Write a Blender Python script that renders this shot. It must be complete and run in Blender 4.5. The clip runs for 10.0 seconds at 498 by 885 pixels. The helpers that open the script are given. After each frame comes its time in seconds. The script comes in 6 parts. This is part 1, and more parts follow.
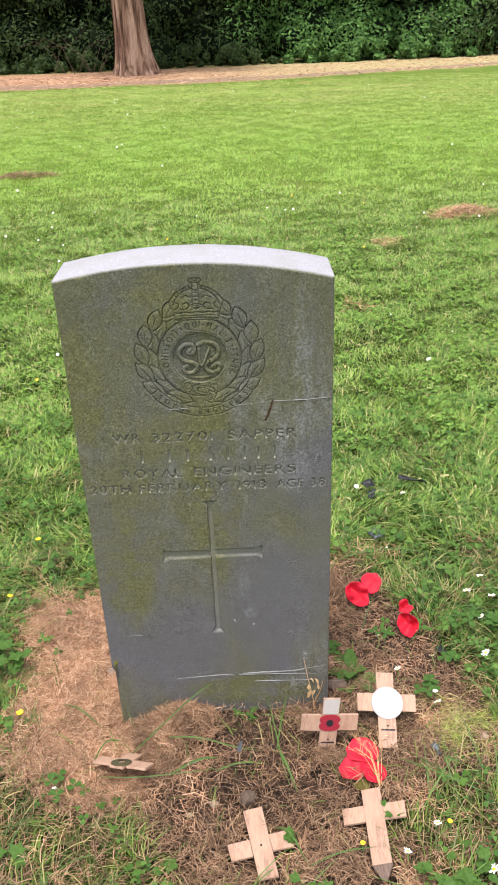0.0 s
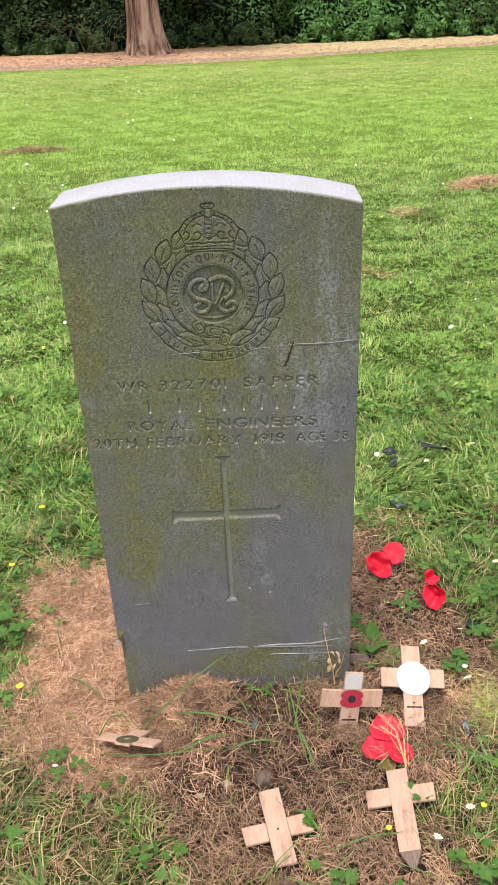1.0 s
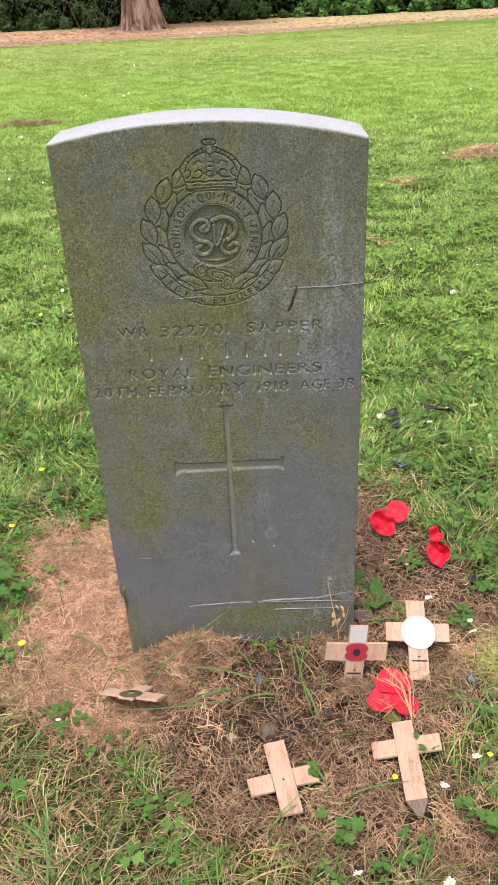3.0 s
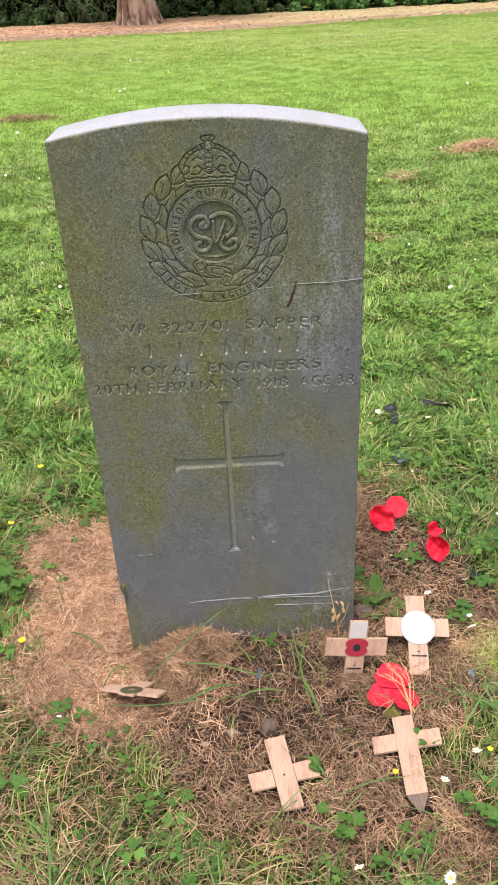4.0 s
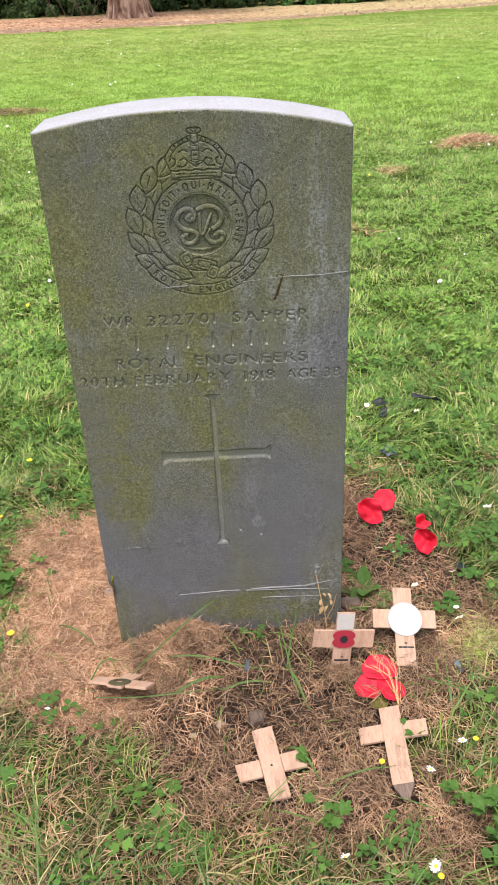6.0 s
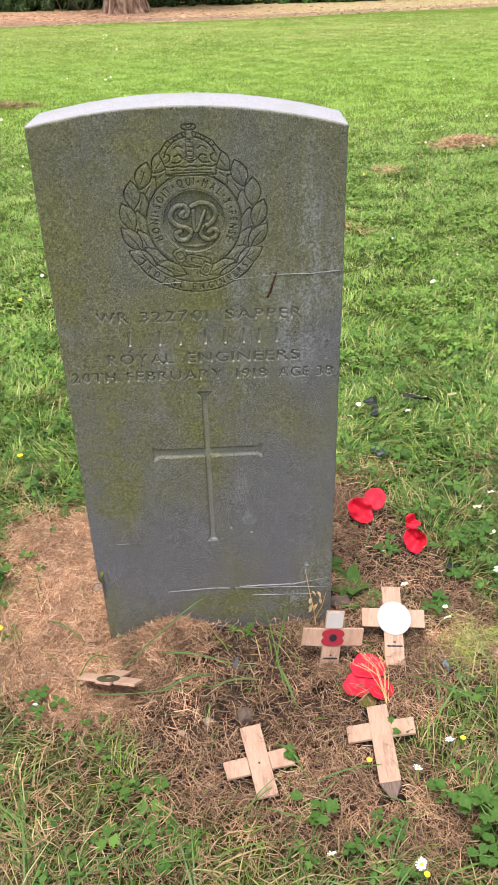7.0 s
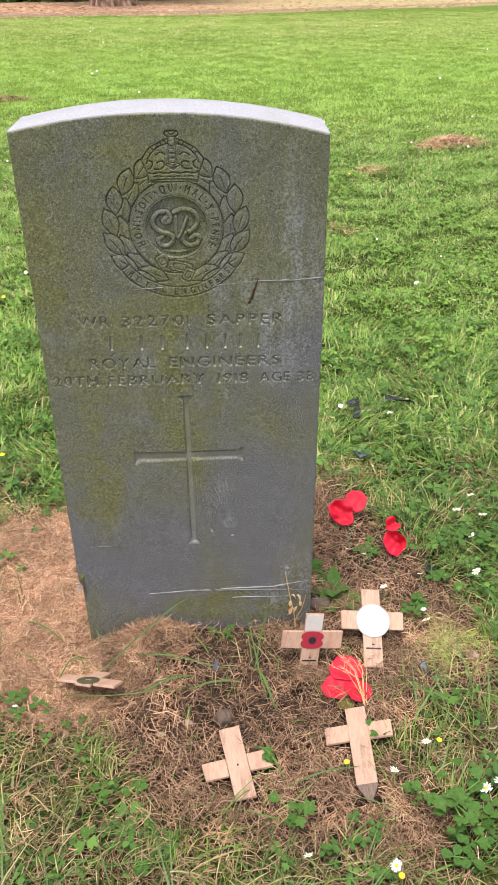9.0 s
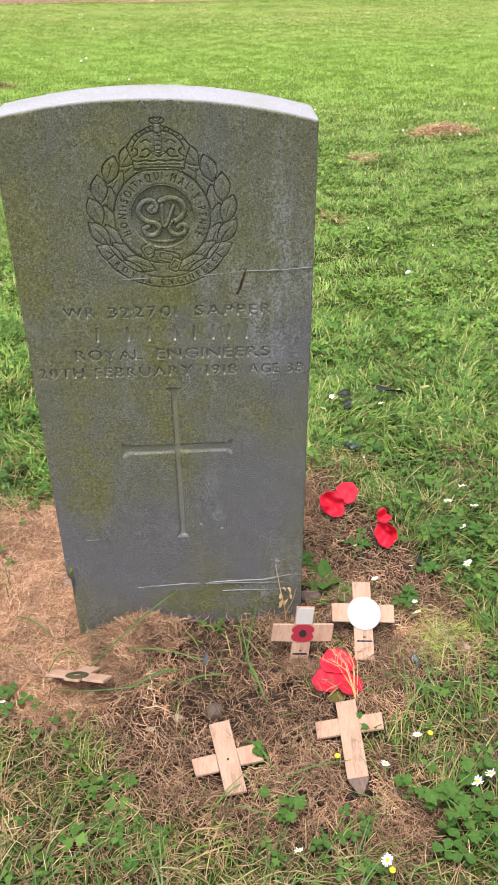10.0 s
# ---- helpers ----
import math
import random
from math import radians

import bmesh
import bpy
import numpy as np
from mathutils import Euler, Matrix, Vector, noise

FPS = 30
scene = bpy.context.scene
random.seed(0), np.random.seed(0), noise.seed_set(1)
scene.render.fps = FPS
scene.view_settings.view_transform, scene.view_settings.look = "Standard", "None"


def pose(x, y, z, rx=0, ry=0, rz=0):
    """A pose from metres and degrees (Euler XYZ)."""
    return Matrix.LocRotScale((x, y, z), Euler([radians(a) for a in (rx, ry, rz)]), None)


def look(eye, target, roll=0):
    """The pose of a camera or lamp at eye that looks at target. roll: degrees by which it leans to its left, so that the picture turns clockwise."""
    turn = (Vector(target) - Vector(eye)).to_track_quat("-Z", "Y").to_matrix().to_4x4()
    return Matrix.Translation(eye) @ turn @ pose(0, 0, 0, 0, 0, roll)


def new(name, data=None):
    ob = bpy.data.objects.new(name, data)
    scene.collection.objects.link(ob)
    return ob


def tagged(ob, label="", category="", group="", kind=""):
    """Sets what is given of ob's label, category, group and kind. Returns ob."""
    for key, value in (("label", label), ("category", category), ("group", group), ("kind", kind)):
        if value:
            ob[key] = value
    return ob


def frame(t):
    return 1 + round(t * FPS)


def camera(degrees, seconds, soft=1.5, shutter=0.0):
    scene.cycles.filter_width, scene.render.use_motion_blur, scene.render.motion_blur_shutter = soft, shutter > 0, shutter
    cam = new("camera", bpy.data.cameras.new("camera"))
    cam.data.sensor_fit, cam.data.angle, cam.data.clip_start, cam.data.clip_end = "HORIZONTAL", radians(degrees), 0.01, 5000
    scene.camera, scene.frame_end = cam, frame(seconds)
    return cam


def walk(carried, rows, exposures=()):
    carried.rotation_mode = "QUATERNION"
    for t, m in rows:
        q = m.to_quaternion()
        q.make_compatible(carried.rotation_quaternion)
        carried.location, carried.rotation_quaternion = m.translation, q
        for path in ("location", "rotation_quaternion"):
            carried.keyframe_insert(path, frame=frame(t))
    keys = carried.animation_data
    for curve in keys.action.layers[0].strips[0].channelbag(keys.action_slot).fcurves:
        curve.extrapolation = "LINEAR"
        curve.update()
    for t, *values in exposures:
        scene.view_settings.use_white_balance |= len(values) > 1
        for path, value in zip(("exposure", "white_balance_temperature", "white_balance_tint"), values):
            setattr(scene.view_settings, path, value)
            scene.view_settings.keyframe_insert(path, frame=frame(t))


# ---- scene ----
cam = camera(34.4, 10.0, 1.1)
PATH = [
    (0, (0.067, -1.058, 1.146), (0.066, 0.696, 0.185), -2.3),
    (0.5, (0.062, -1.004, 1.071), (0.111, 0.75, 0.112), -1.5),
    (1, (0.057, -0.991, 1.051), (0.026, 0.747, 0.061), -2.6),
    (1.5, (0.056, -0.987, 1.043), (0.003, 0.737, 0.03), -3.0),
    (2, (0.049, -1.0, 1.024), (0.0, 0.714, -0.005), -2.8),
    (2.5, (0.049, -0.998, 1.002), (0.012, 0.717, -0.026), -2.8),
    (4, (0.045, -0.998, 1.004), (0.022, 0.71, -0.036), -3.0),
    (4.5, (0.051, -0.998, 1.0), (0.028, 0.708, -0.044), -3.2),
    (5, (0.053, -1.002, 1.004), (0.034, 0.703, -0.042), -3.2),
    (5.5, (0.052, -1.003, 1.003), (0.039, 0.7, -0.045), -3.1),
    (7, (0.052, -1.003, 1.002), (0.069, 0.695, -0.054), -1.7),
    (7.5, (0.057, -1.002, 1.005), (0.083, 0.694, -0.054), -1.3),
    (8, (0.054, -1.002, 1.005), (0.091, 0.691, -0.06), -0.9),
    (8.5, (0.055, -1.004, 1.008), (0.1, 0.689, -0.057), -0.8),
    (9, (0.058, -1.002, 1.016), (0.112, 0.689, -0.05), -0.6),
    (9.5, (0.062, -0.994, 1.005), (0.125, 0.692, -0.07), -0.4),
    (10, (0.064, -0.989, 1.012), (0.135, 0.688, -0.076), -0.5),
]
walk(cam, [(t, look(eye, target, roll)) for t, eye, target, roll in PATH])

# ---- world, sun, exposure ----
SUN_ELEV, SUN_AZ = 76.0, -160.0          # the bright part of the overcast sky
world = bpy.data.worlds.new("overcast_sky")
scene.world = world
world.use_nodes = True
wn = world.node_tree
wn.nodes.clear()
w_out = wn.nodes.new("ShaderNodeOutputWorld")
w_bg = wn.nodes.new("ShaderNodeBackground")
w_sky = wn.nodes.new("ShaderNodeTexSky")
w_sky.sky_type = "NISHITA"
w_sky.sun_disc = False
w_sky.sun_elevation = radians(SUN_ELEV)
w_sky.sun_rotation = radians(SUN_AZ)
w_sky.air_density, w_sky.dust_density, w_sky.ozone_density = 1.0, 4.0, 1.0
w_mix = wn.nodes.new("ShaderNodeMix")
w_mix.data_type = "RGBA"
w_mix.inputs["Factor"].default_value = 0.6
w_mix.inputs["B"].default_value = (7.0, 7.1, 7.3, 1)      # cloud veil
wn.links.new(w_sky.outputs["Color"], w_mix.inputs["A"])
wn.links.new(w_mix.outputs["Result"], w_bg.inputs["Color"])
w_bg.inputs["Strength"].default_value = 0.115
wn.links.new(w_bg.outputs["Background"], w_out.inputs["Surface"])

sun_data = bpy.data.lights.new("sun", "SUN")
sun_data.energy, sun_data.angle, sun_data.color = 2.3, radians(14), (1.0, 0.96, 0.9)
sun = new("sun", sun_data)
sa, se = radians(SUN_AZ), radians(SUN_ELEV)
SUN_DIR = Vector((math.sin(sa) * math.cos(se), math.cos(sa) * math.cos(se), math.sin(se)))
sun.matrix_world = look(SUN_DIR * 50, (0, 0, 0))
scene.view_settings.exposure = 1.2

rng = np.random.default_rng(7)


# ---- materials ----
class Nodes:
    """A short way to write a node material."""

    def __init__(self, name):
        self.mat = bpy.data.materials.new(name)
        self.mat.use_nodes = True
        self.nt = self.mat.node_tree
        self.nt.nodes.clear()
        self.out = self.nt.nodes.new("ShaderNodeOutputMaterial")
        self.bsdf = self.nt.nodes.new("ShaderNodeBsdfPrincipled")
        self.link(self.bsdf.outputs[0], self.out.inputs["Surface"])

    def link(self, a, b):
        self.nt.links.new(a, b)

    def put(self, socket, value):
        if hasattr(value, "is_output"):
            self.link(value, socket)
        else:
            socket.default_value = value

    def coords(self):
        return self.nt.nodes.new("ShaderNodeTexCoord").outputs["Object"]

    def position(self):
        return self.nt.nodes.new("ShaderNodeNewGeometry").outputs["Position"]

    def island(self):
        return self.nt.nodes.new("ShaderNodeNewGeometry").outputs["Random Per Island"]

    def object_random(self):
        return self.nt.nodes.new("ShaderNodeObjectInfo").outputs["Random"]

    def attr(self, name):
        n = self.nt.nodes.new("ShaderNodeAttribute")
        n.attribute_name = name
        return n.outputs["Fac"]

    def stretch(self, vec, scale, turn=(0, 0, 0)):
        n = self.nt.nodes.new("ShaderNodeMapping")
        self.link(vec, n.inputs["Vector"])
        n.inputs["Scale"].default_value = scale
        n.inputs["Rotation"].default_value = turn
        return n.outputs[0]

    def noise(self, vec, scale, detail=4.0, rough=0.55, distort=0.0):
        n = self.nt.nodes.new("ShaderNodeTexNoise")
        self.link(vec, n.inputs["Vector"])
        n.inputs["Scale"].default_value, n.inputs["Detail"].default_value = scale, detail
        n.inputs["Roughness"].default_value, n.inputs["Distortion"].default_value = rough, distort
        return n.outputs["Fac"]

    def voronoi(self, vec, scale):
        n = self.nt.nodes.new("ShaderNodeTexVoronoi")
        self.link(vec, n.inputs["Vector"])
        n.inputs["Scale"].default_value = scale
        return n.outputs["Distance"]

    def ramp(self, fac, *stops):
        n = self.nt.nodes.new("ShaderNodeValToRGB")
        self.link(fac, n.inputs["Fac"])
        el = n.color_ramp.elements
        while len(el) < len(stops):
            el.new(0.5)
        for e, (at, col) in zip(el, stops):
            e.position = at
            e.color = (*col, 1) if len(col) == 3 else col
        return n.outputs["Color"]

    def step(self, fac, lo, hi, a=0.0, b=1.0):
        n = self.nt.nodes.new("ShaderNodeMapRange")
        n.interpolation_type = "SMOOTHSTEP"
        self.link(fac, n.inputs["Value"])
        for key, v in (("From Min", lo), ("From Max", hi), ("To Min", a), ("To Max", b)):
            n.inputs[key].default_value = v
        return n.outputs["Result"]

    def math(self, op, a, b=0.0):
        n = self.nt.nodes.new("ShaderNodeMath")
        n.operation = op
        self.put(n.inputs[0], a)
        self.put(n.inputs[1], b)
        return n.outputs[0]

    def mix(self, fac, a, b, blend="MIX"):
        n = self.nt.nodes.new("ShaderNodeMix")
        n.data_type, n.blend_type = "RGBA", blend
        self.put(n.inputs["Factor"], fac)
        for key, v in (("A", a), ("B", b)):
            self.put(n.inputs[key], (*v, 1) if isinstance(v, tuple) and len(v) == 3 else v)
        return n.outputs["Result"]

    def blob(self, axes, cx, cz, rx, rz):
        """1 in the middle of an oval on the stone's face, 0 outside it."""
        u = self.math("DIVIDE", self.math("SUBTRACT", axes[0], cx), rx)
        v = self.math("DIVIDE", self.math("SUBTRACT", axes[2], cz), rz)
        d = self.math("ADD", self.math("MULTIPLY", u, u), self.math("MULTIPLY", v, v))
        return self.step(d, 0.15, 1.0, 1.0, 0.0)

    def xyz(self, vec):
        n = self.nt.nodes.new("ShaderNodeSeparateXYZ")
        self.link(vec, n.inputs[0])
        return n.outputs

    def bump(self, height, strength, distance, after=None):
        n = self.nt.nodes.new("ShaderNodeBump")
        n.inputs["Strength"].default_value, n.inputs["Distance"].default_value = strength, distance
        self.link(height, n.inputs["Height"])
        if after is not None:
            self.link(after, n.inputs["Normal"])
        return n.outputs["Normal"]

    def done(self, color, rough=0.8, normal=None, spec=0.3, thin=0.0):
        self.put(self.bsdf.inputs["Base Color"], (*color, 1) if isinstance(color, tuple) and len(color) == 3 else color)
        self.put(self.bsdf.inputs["Roughness"], rough)
        self.bsdf.inputs["Specular IOR Level"].default_value = spec
        if normal is not None:
            self.link(normal, self.bsdf.inputs["Normal"])
        if thin:      # light passing through leaves
            t = self.nt.nodes.new("ShaderNodeBsdfTranslucent")
            self.put(t.inputs["Color"], (*color, 1) if isinstance(color, tuple) and len(color) == 3 else color)
            m = self.nt.nodes.new("ShaderNodeMixShader")
            m.inputs[0].default_value = thin
            self.link(self.bsdf.outputs[0], m.inputs[1])
            self.link(t.outputs[0], m.inputs[2])
            self.link(m.outputs[0], self.out.inputs["Surface"])
        return self.mat


def stone_front():
    n = Nodes("weathered_stone")
    p = n.coords()
    grain = n.noise(p, 640, 4, 0.7)
    mottled = n.noise(p, 75, 6, 0.75)
    big = n.noise(n.stretch(p, (1.0, 1.0, 0.6)), 5.5, 3, 0.5, 0.3)
    streak = n.noise(n.stretch(p, (1.0, 1.0, 0.16)), 26, 4, 0.6)
    col = n.ramp(grain, (0.36, (0.034, 0.033, 0.035)), (0.5, (0.104, 0.100, 0.110)), (0.64, (0.255, 0.247, 0.27)))
    coarse = n.noise(n.stretch(p, (1.0, 1.0, 1.0), (0.7, 0.1, 0.4)), 265, 3, 0.65)
    col = n.mix(n.step(coarse, 0.56, 0.70, 0.0, 0.2), col, (0.23, 0.225, 0.24))
    col = n.mix(n.step(coarse, 0.32, 0.44, 0.4, 0.0), col, (0.04, 0.039, 0.039))
    col = n.mix(n.step(mottled, 0.45, 0.62, 0.0, 0.35), col, (0.075, 0.074, 0.073))
    # yellow-green algae in soft vertical drifts
    algae = n.math("MULTIPLY", n.step(big, 0.36, 0.6), n.step(streak, 0.3, 0.68, 0.45, 1.0))
    axes = n.xyz(p)
    film = n.blob(axes, 0.005, 0.50, 0.065, 0.28)
    for spot in ((-0.14, 0.34, 0.06, 0.16), (-0.17, 0.66, 0.05, 0.16), (-0.06, 0.78, 0.12, 0.05), (0.06, 0.06, 0.16, 0.05)):
        film = n.math("MAXIMUM", film, n.blob(axes, *spot))
    film = n.math("MULTIPLY", film, n.step(n.noise(p, 14, 5, 0.62), 0.30, 0.58))
    drape = n.math("MULTIPLY", n.step(n.math("ADD", axes[2], n.math("MULTIPLY", big, 0.3)), 0.40, 0.55), n.step(n.math("ADD", axes[0], n.math("MULTIPLY", big, 0.16)), 0.10, 0.19, 1.0, 0.0))
    film = n.math("MAXIMUM", film, n.math("MULTIPLY", drape, n.step(n.noise(p, 13, 4, 0.6), 0.34, 0.62, 0.25, 0.85)))
    clear = n.math("MAXIMUM", n.blob(axes, 0.09, 0.26, 0.10, 0.16), n.blob(axes, -0.06, 0.18, 0.10, 0.12))
    algae = n.math("MAXIMUM", film, n.math("MULTIPLY", algae, n.math("SUBTRACT", 0.8, n.math("MULTIPLY", clear, 0.7))))
    col = n.mix(n.math("MULTIPLY", algae, 0.9), col, n.ramp(n.math("ADD", n.math("MULTIPLY", grain, 0.55), n.math("MULTIPLY", coarse, 0.45)), (0.37, (0.039, 0.040, 0.010)), (0.5, (0.110, 0.108, 0.036)), (0.63, (0.225, 0.217, 0.10))))
    # pale lime bloom
    bloom = n.math("MULTIPLY", n.step(n.noise(n.stretch(p, (1, 1, 0.35)), 12, 5, 0.7), 0.52, 0.70), n.step(mottled, 0.38, 0.6))
    run = n.math("MULTIPLY", n.math("MAXIMUM", n.blob(axes, 0.150, 0.66, 0.020, 0.19), n.blob(axes, 0.128, 0.55, 0.03, 0.09)), n.step(n.noise(n.stretch(p, (1, 1, 0.25)), 60, 5, 0.7), 0.38, 0.6))
    bloom = n.math("MAXIMUM", bloom, n.math("MAXIMUM", run, n.math("MULTIPLY", n.blob(axes, 0.058, 0.237, 0.014, 0.014), n.step(mottled, 0.35, 0.6))))
    col = n.mix(n.math("MULTIPLY", n.math("MULTIPLY", bloom, n.step(coarse, 0.42, 0.58, 0.25, 1.0)), 0.66), col, n.mix(grain, (0.15, 0.15, 0.18), (0.35, 0.35, 0.395)))
    # darker old lichen along the shoulders
    z = n.xyz(p)[2]
    dark = n.math("MULTIPLY", n.step(z, 0.60, 0.82), n.step(n.noise(p, 48, 5, 0.7), 0.38, 0.6, 0.2, 1.0))
    col = n.mix(n.math("MULTIPLY", dark, 0.4), col, (0.085, 0.084, 0.06))
    # dark crusty lichen specks, thicker near the head
    crust = n.math("MULTIPLY", n.step(n.noise(p, 250, 3, 0.6), 0.52, 0.62), n.step(n.noise(p, 30, 4, 0.7), 0.4, 0.62))
    col = n.mix(n.math("MULTIPLY", crust, n.step(z, 0.3, 0.8, 0.3, 0.55)), col, (0.045, 0.044, 0.034))
    # pits and specks
    pit = n.step(n.voronoi(p, 170), 0.12, 0.24, 1.0, 0.0)
    pit = n.math("MULTIPLY", pit, n.step(n.noise(p, 60, 2), 0.46, 0.58))
    salt = n.step(n.noise(p, 980, 2, 0.5), 0.62, 0.7, 0.0, 0.35)
    col = n.mix(salt, col, (0.36, 0.36, 0.37))
    col = n.mix(n.math("MULTIPLY", pit, 0.8), col, (0.03, 0.03, 0.03))
    fleck = n.math("MULTIPLY", n.step(n.voronoi(n.stretch(p, (1, 1, 1), (0.4, 0.2, 0.9)), 85), 0.05, 0.11, 1.0, 0.0), n.step(n.noise(p, 21, 2), 0.58, 0.66))
    col = n.mix(n.math("MULTIPLY", fleck, 0.6), col, (0.42, 0.42, 0.42))
    # carved letters, and faintly the cross, painted paler for light on their edges
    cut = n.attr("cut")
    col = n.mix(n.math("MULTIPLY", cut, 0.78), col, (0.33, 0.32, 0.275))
    rough = n.step(grain, 0.3, 0.7, 0.78, 0.95)
    h = n.math("ADD", n.math("MULTIPLY", grain, 0.6), n.math("SUBTRACT", mottled, n.math("MULTIPLY", pit, 1.5)))
    return n.done(col, rough, n.bump(h, 0.5, 0.0015), 0.25)


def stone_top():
    n = Nodes("washed_skylit_stone")
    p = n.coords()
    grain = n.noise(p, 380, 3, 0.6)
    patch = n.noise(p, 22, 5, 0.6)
    # cleaner than the front, and lightened further for the sky light it catches
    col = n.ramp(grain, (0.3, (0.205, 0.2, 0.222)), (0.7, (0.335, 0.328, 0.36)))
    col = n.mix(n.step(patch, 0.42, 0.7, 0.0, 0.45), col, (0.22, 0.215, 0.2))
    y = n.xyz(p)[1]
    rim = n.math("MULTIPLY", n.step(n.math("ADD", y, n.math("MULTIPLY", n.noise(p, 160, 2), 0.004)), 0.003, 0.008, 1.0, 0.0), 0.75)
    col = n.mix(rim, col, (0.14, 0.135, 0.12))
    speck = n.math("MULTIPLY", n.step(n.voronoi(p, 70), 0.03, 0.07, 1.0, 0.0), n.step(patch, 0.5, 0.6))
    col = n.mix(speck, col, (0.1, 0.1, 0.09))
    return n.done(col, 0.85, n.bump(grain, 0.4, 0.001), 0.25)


def ground_material():
    n = Nodes("lawn_soil")
    p = n.position()
    px = n.xyz(p)
    bare = n.attr("bare")
    fine = n.noise(p, 190, 3, 0.65)
    mid = n.noise(p, 28, 5, 0.65)
    wide = n.noise(p, 1.1, 4, 0.6)
    reach = n.nt.nodes.new("ShaderNodeVectorMath")
    reach.operation = "LENGTH"
    n.link(p, reach.inputs[0])
    far = n.step(n.math("ADD", reach.outputs["Value"], n.math("MULTIPLY", wide, 0.8)), 3.0, 7.0)
    dry = n.attr("dry")
    soil = n.ramp(n.math("ADD", n.math("MULTIPLY", fine, 0.5), n.math("MULTIPLY", mid, 0.5)),
                  (0.42, (0.012, 0.008, 0.006)), (0.52, (0.045, 0.028, 0.019)), (0.64, (0.16, 0.1, 0.062)))
    shaded_thatch = n.ramp(n.math("ADD", n.math("MULTIPLY", fine, 0.55), n.math("MULTIPLY", mid, 0.45)),
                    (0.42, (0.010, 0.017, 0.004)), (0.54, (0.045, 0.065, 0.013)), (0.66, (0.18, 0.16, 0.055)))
    tuft = n.noise(n.stretch(p, (1.0, 0.55, 1.0)), 9, 5, 0.7)
    turf = n.ramp(tuft, (0.3, (0.07, 0.116, 0.016)), (0.5, (0.092, 0.15, 0.02)), (0.7, (0.13, 0.185, 0.032)))
    turf = n.mix(n.step(wide, 0.45, 0.7, 0.0, 0.5), turf, (0.165, 0.185, 0.046))
    # thatch round and behind the grave, coloured dark as shade between blades; turf beside
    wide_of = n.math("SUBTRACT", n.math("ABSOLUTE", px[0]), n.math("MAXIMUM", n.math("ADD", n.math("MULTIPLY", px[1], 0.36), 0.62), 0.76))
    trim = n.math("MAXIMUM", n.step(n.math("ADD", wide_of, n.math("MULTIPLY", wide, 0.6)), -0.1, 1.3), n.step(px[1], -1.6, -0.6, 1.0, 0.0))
    lawn = n.mix(n.math("MAXIMUM", far, trim), shaded_thatch, turf)
    # dead mowings drift over the lawn further out
    drift = n.math("MULTIPLY", n.step(n.noise(n.stretch(p, (0.5, 1.0, 1.0)), 3.2, 5, 0.7), 0.56, 0.7), n.step(px[1], 8.0, 15.5, 0.0, 0.75))
    lawn = n.mix(drift, lawn, (0.36, 0.25, 0.12))
    mat = n.ramp(n.math("ADD", n.math("MULTIPLY", fine, 0.6), n.math("MULTIPLY", mid, 0.4)), (0.38, (0.12, 0.065, 0.035)), (0.5, (0.36, 0.21, 0.12)), (0.62, (0.55, 0.36, 0.22)))
    soil = n.mix(n.step(dry, 0.25, 0.8), soil, mat)
    col = n.mix(bare, lawn, soil)
    # worn earth path and the dry needle litter under the tree belt
    along = n.math("ADD", px[1], n.math("MULTIPLY", n.math("SUBTRACT", n.noise(n.stretch(p, (0.4, 0.4, 0.4)), 1.0, 4, 0.6), 0.5), 1.6))
    along = n.math("SUBTRACT", along, n.math("MULTIPLY", n.math("MAXIMUM", n.math("SUBTRACT", px[0], 0.5), 0.0), 0.33))
    litter = n.math("MULTIPLY", n.step(along, 18.2, 19.2), n.step(along, 25.0, 27.5, 1.0, 0.4))
    lcol = n.ramp(n.noise(n.stretch(p, (0.8, 1.1, 1)), 7, 7, 0.8), (0.40, (0.13, 0.06, 0.04)), (0.5, (0.36, 0.19, 0.125)), (0.60, (0.54, 0.34, 0.235)))
    lcol = n.mix(n.step(px[0], -3.0, 4.0, 0.0, 0.8), lcol, n.ramp(n.noise(p, 5, 4, 0.7), (0.35, (0.34, 0.27, 0.14)), (0.65, (0.42, 0.37, 0.2))))
    col = n.mix(n.math("MULTIPLY", litter, 0.9), col, lcol)
    track = n.math("MULTIPLY", n.step(along, 18.8, 19.1), n.step(along, 19.7, 20.5, 1.0, 0.0))
    tcol = n.mix(n.noise(n.stretch(p, (0.3, 1.5, 1)), 9, 4, 0.7), (0.12, 0.082, 0.066), (0.27, 0.19, 0.15))
    col = n.mix(n.math("MULTIPLY", track, 0.75), col, tcol)
    h = n.math("ADD", fine, n.math("MULTIPLY", mid, 2.0))
    nrm = n.bump(h, 0.8, 0.012)
    nrm = n.bump(tuft, 0.5, 0.05, nrm)
    return n.done(col, 0.95, nrm, 0.1)


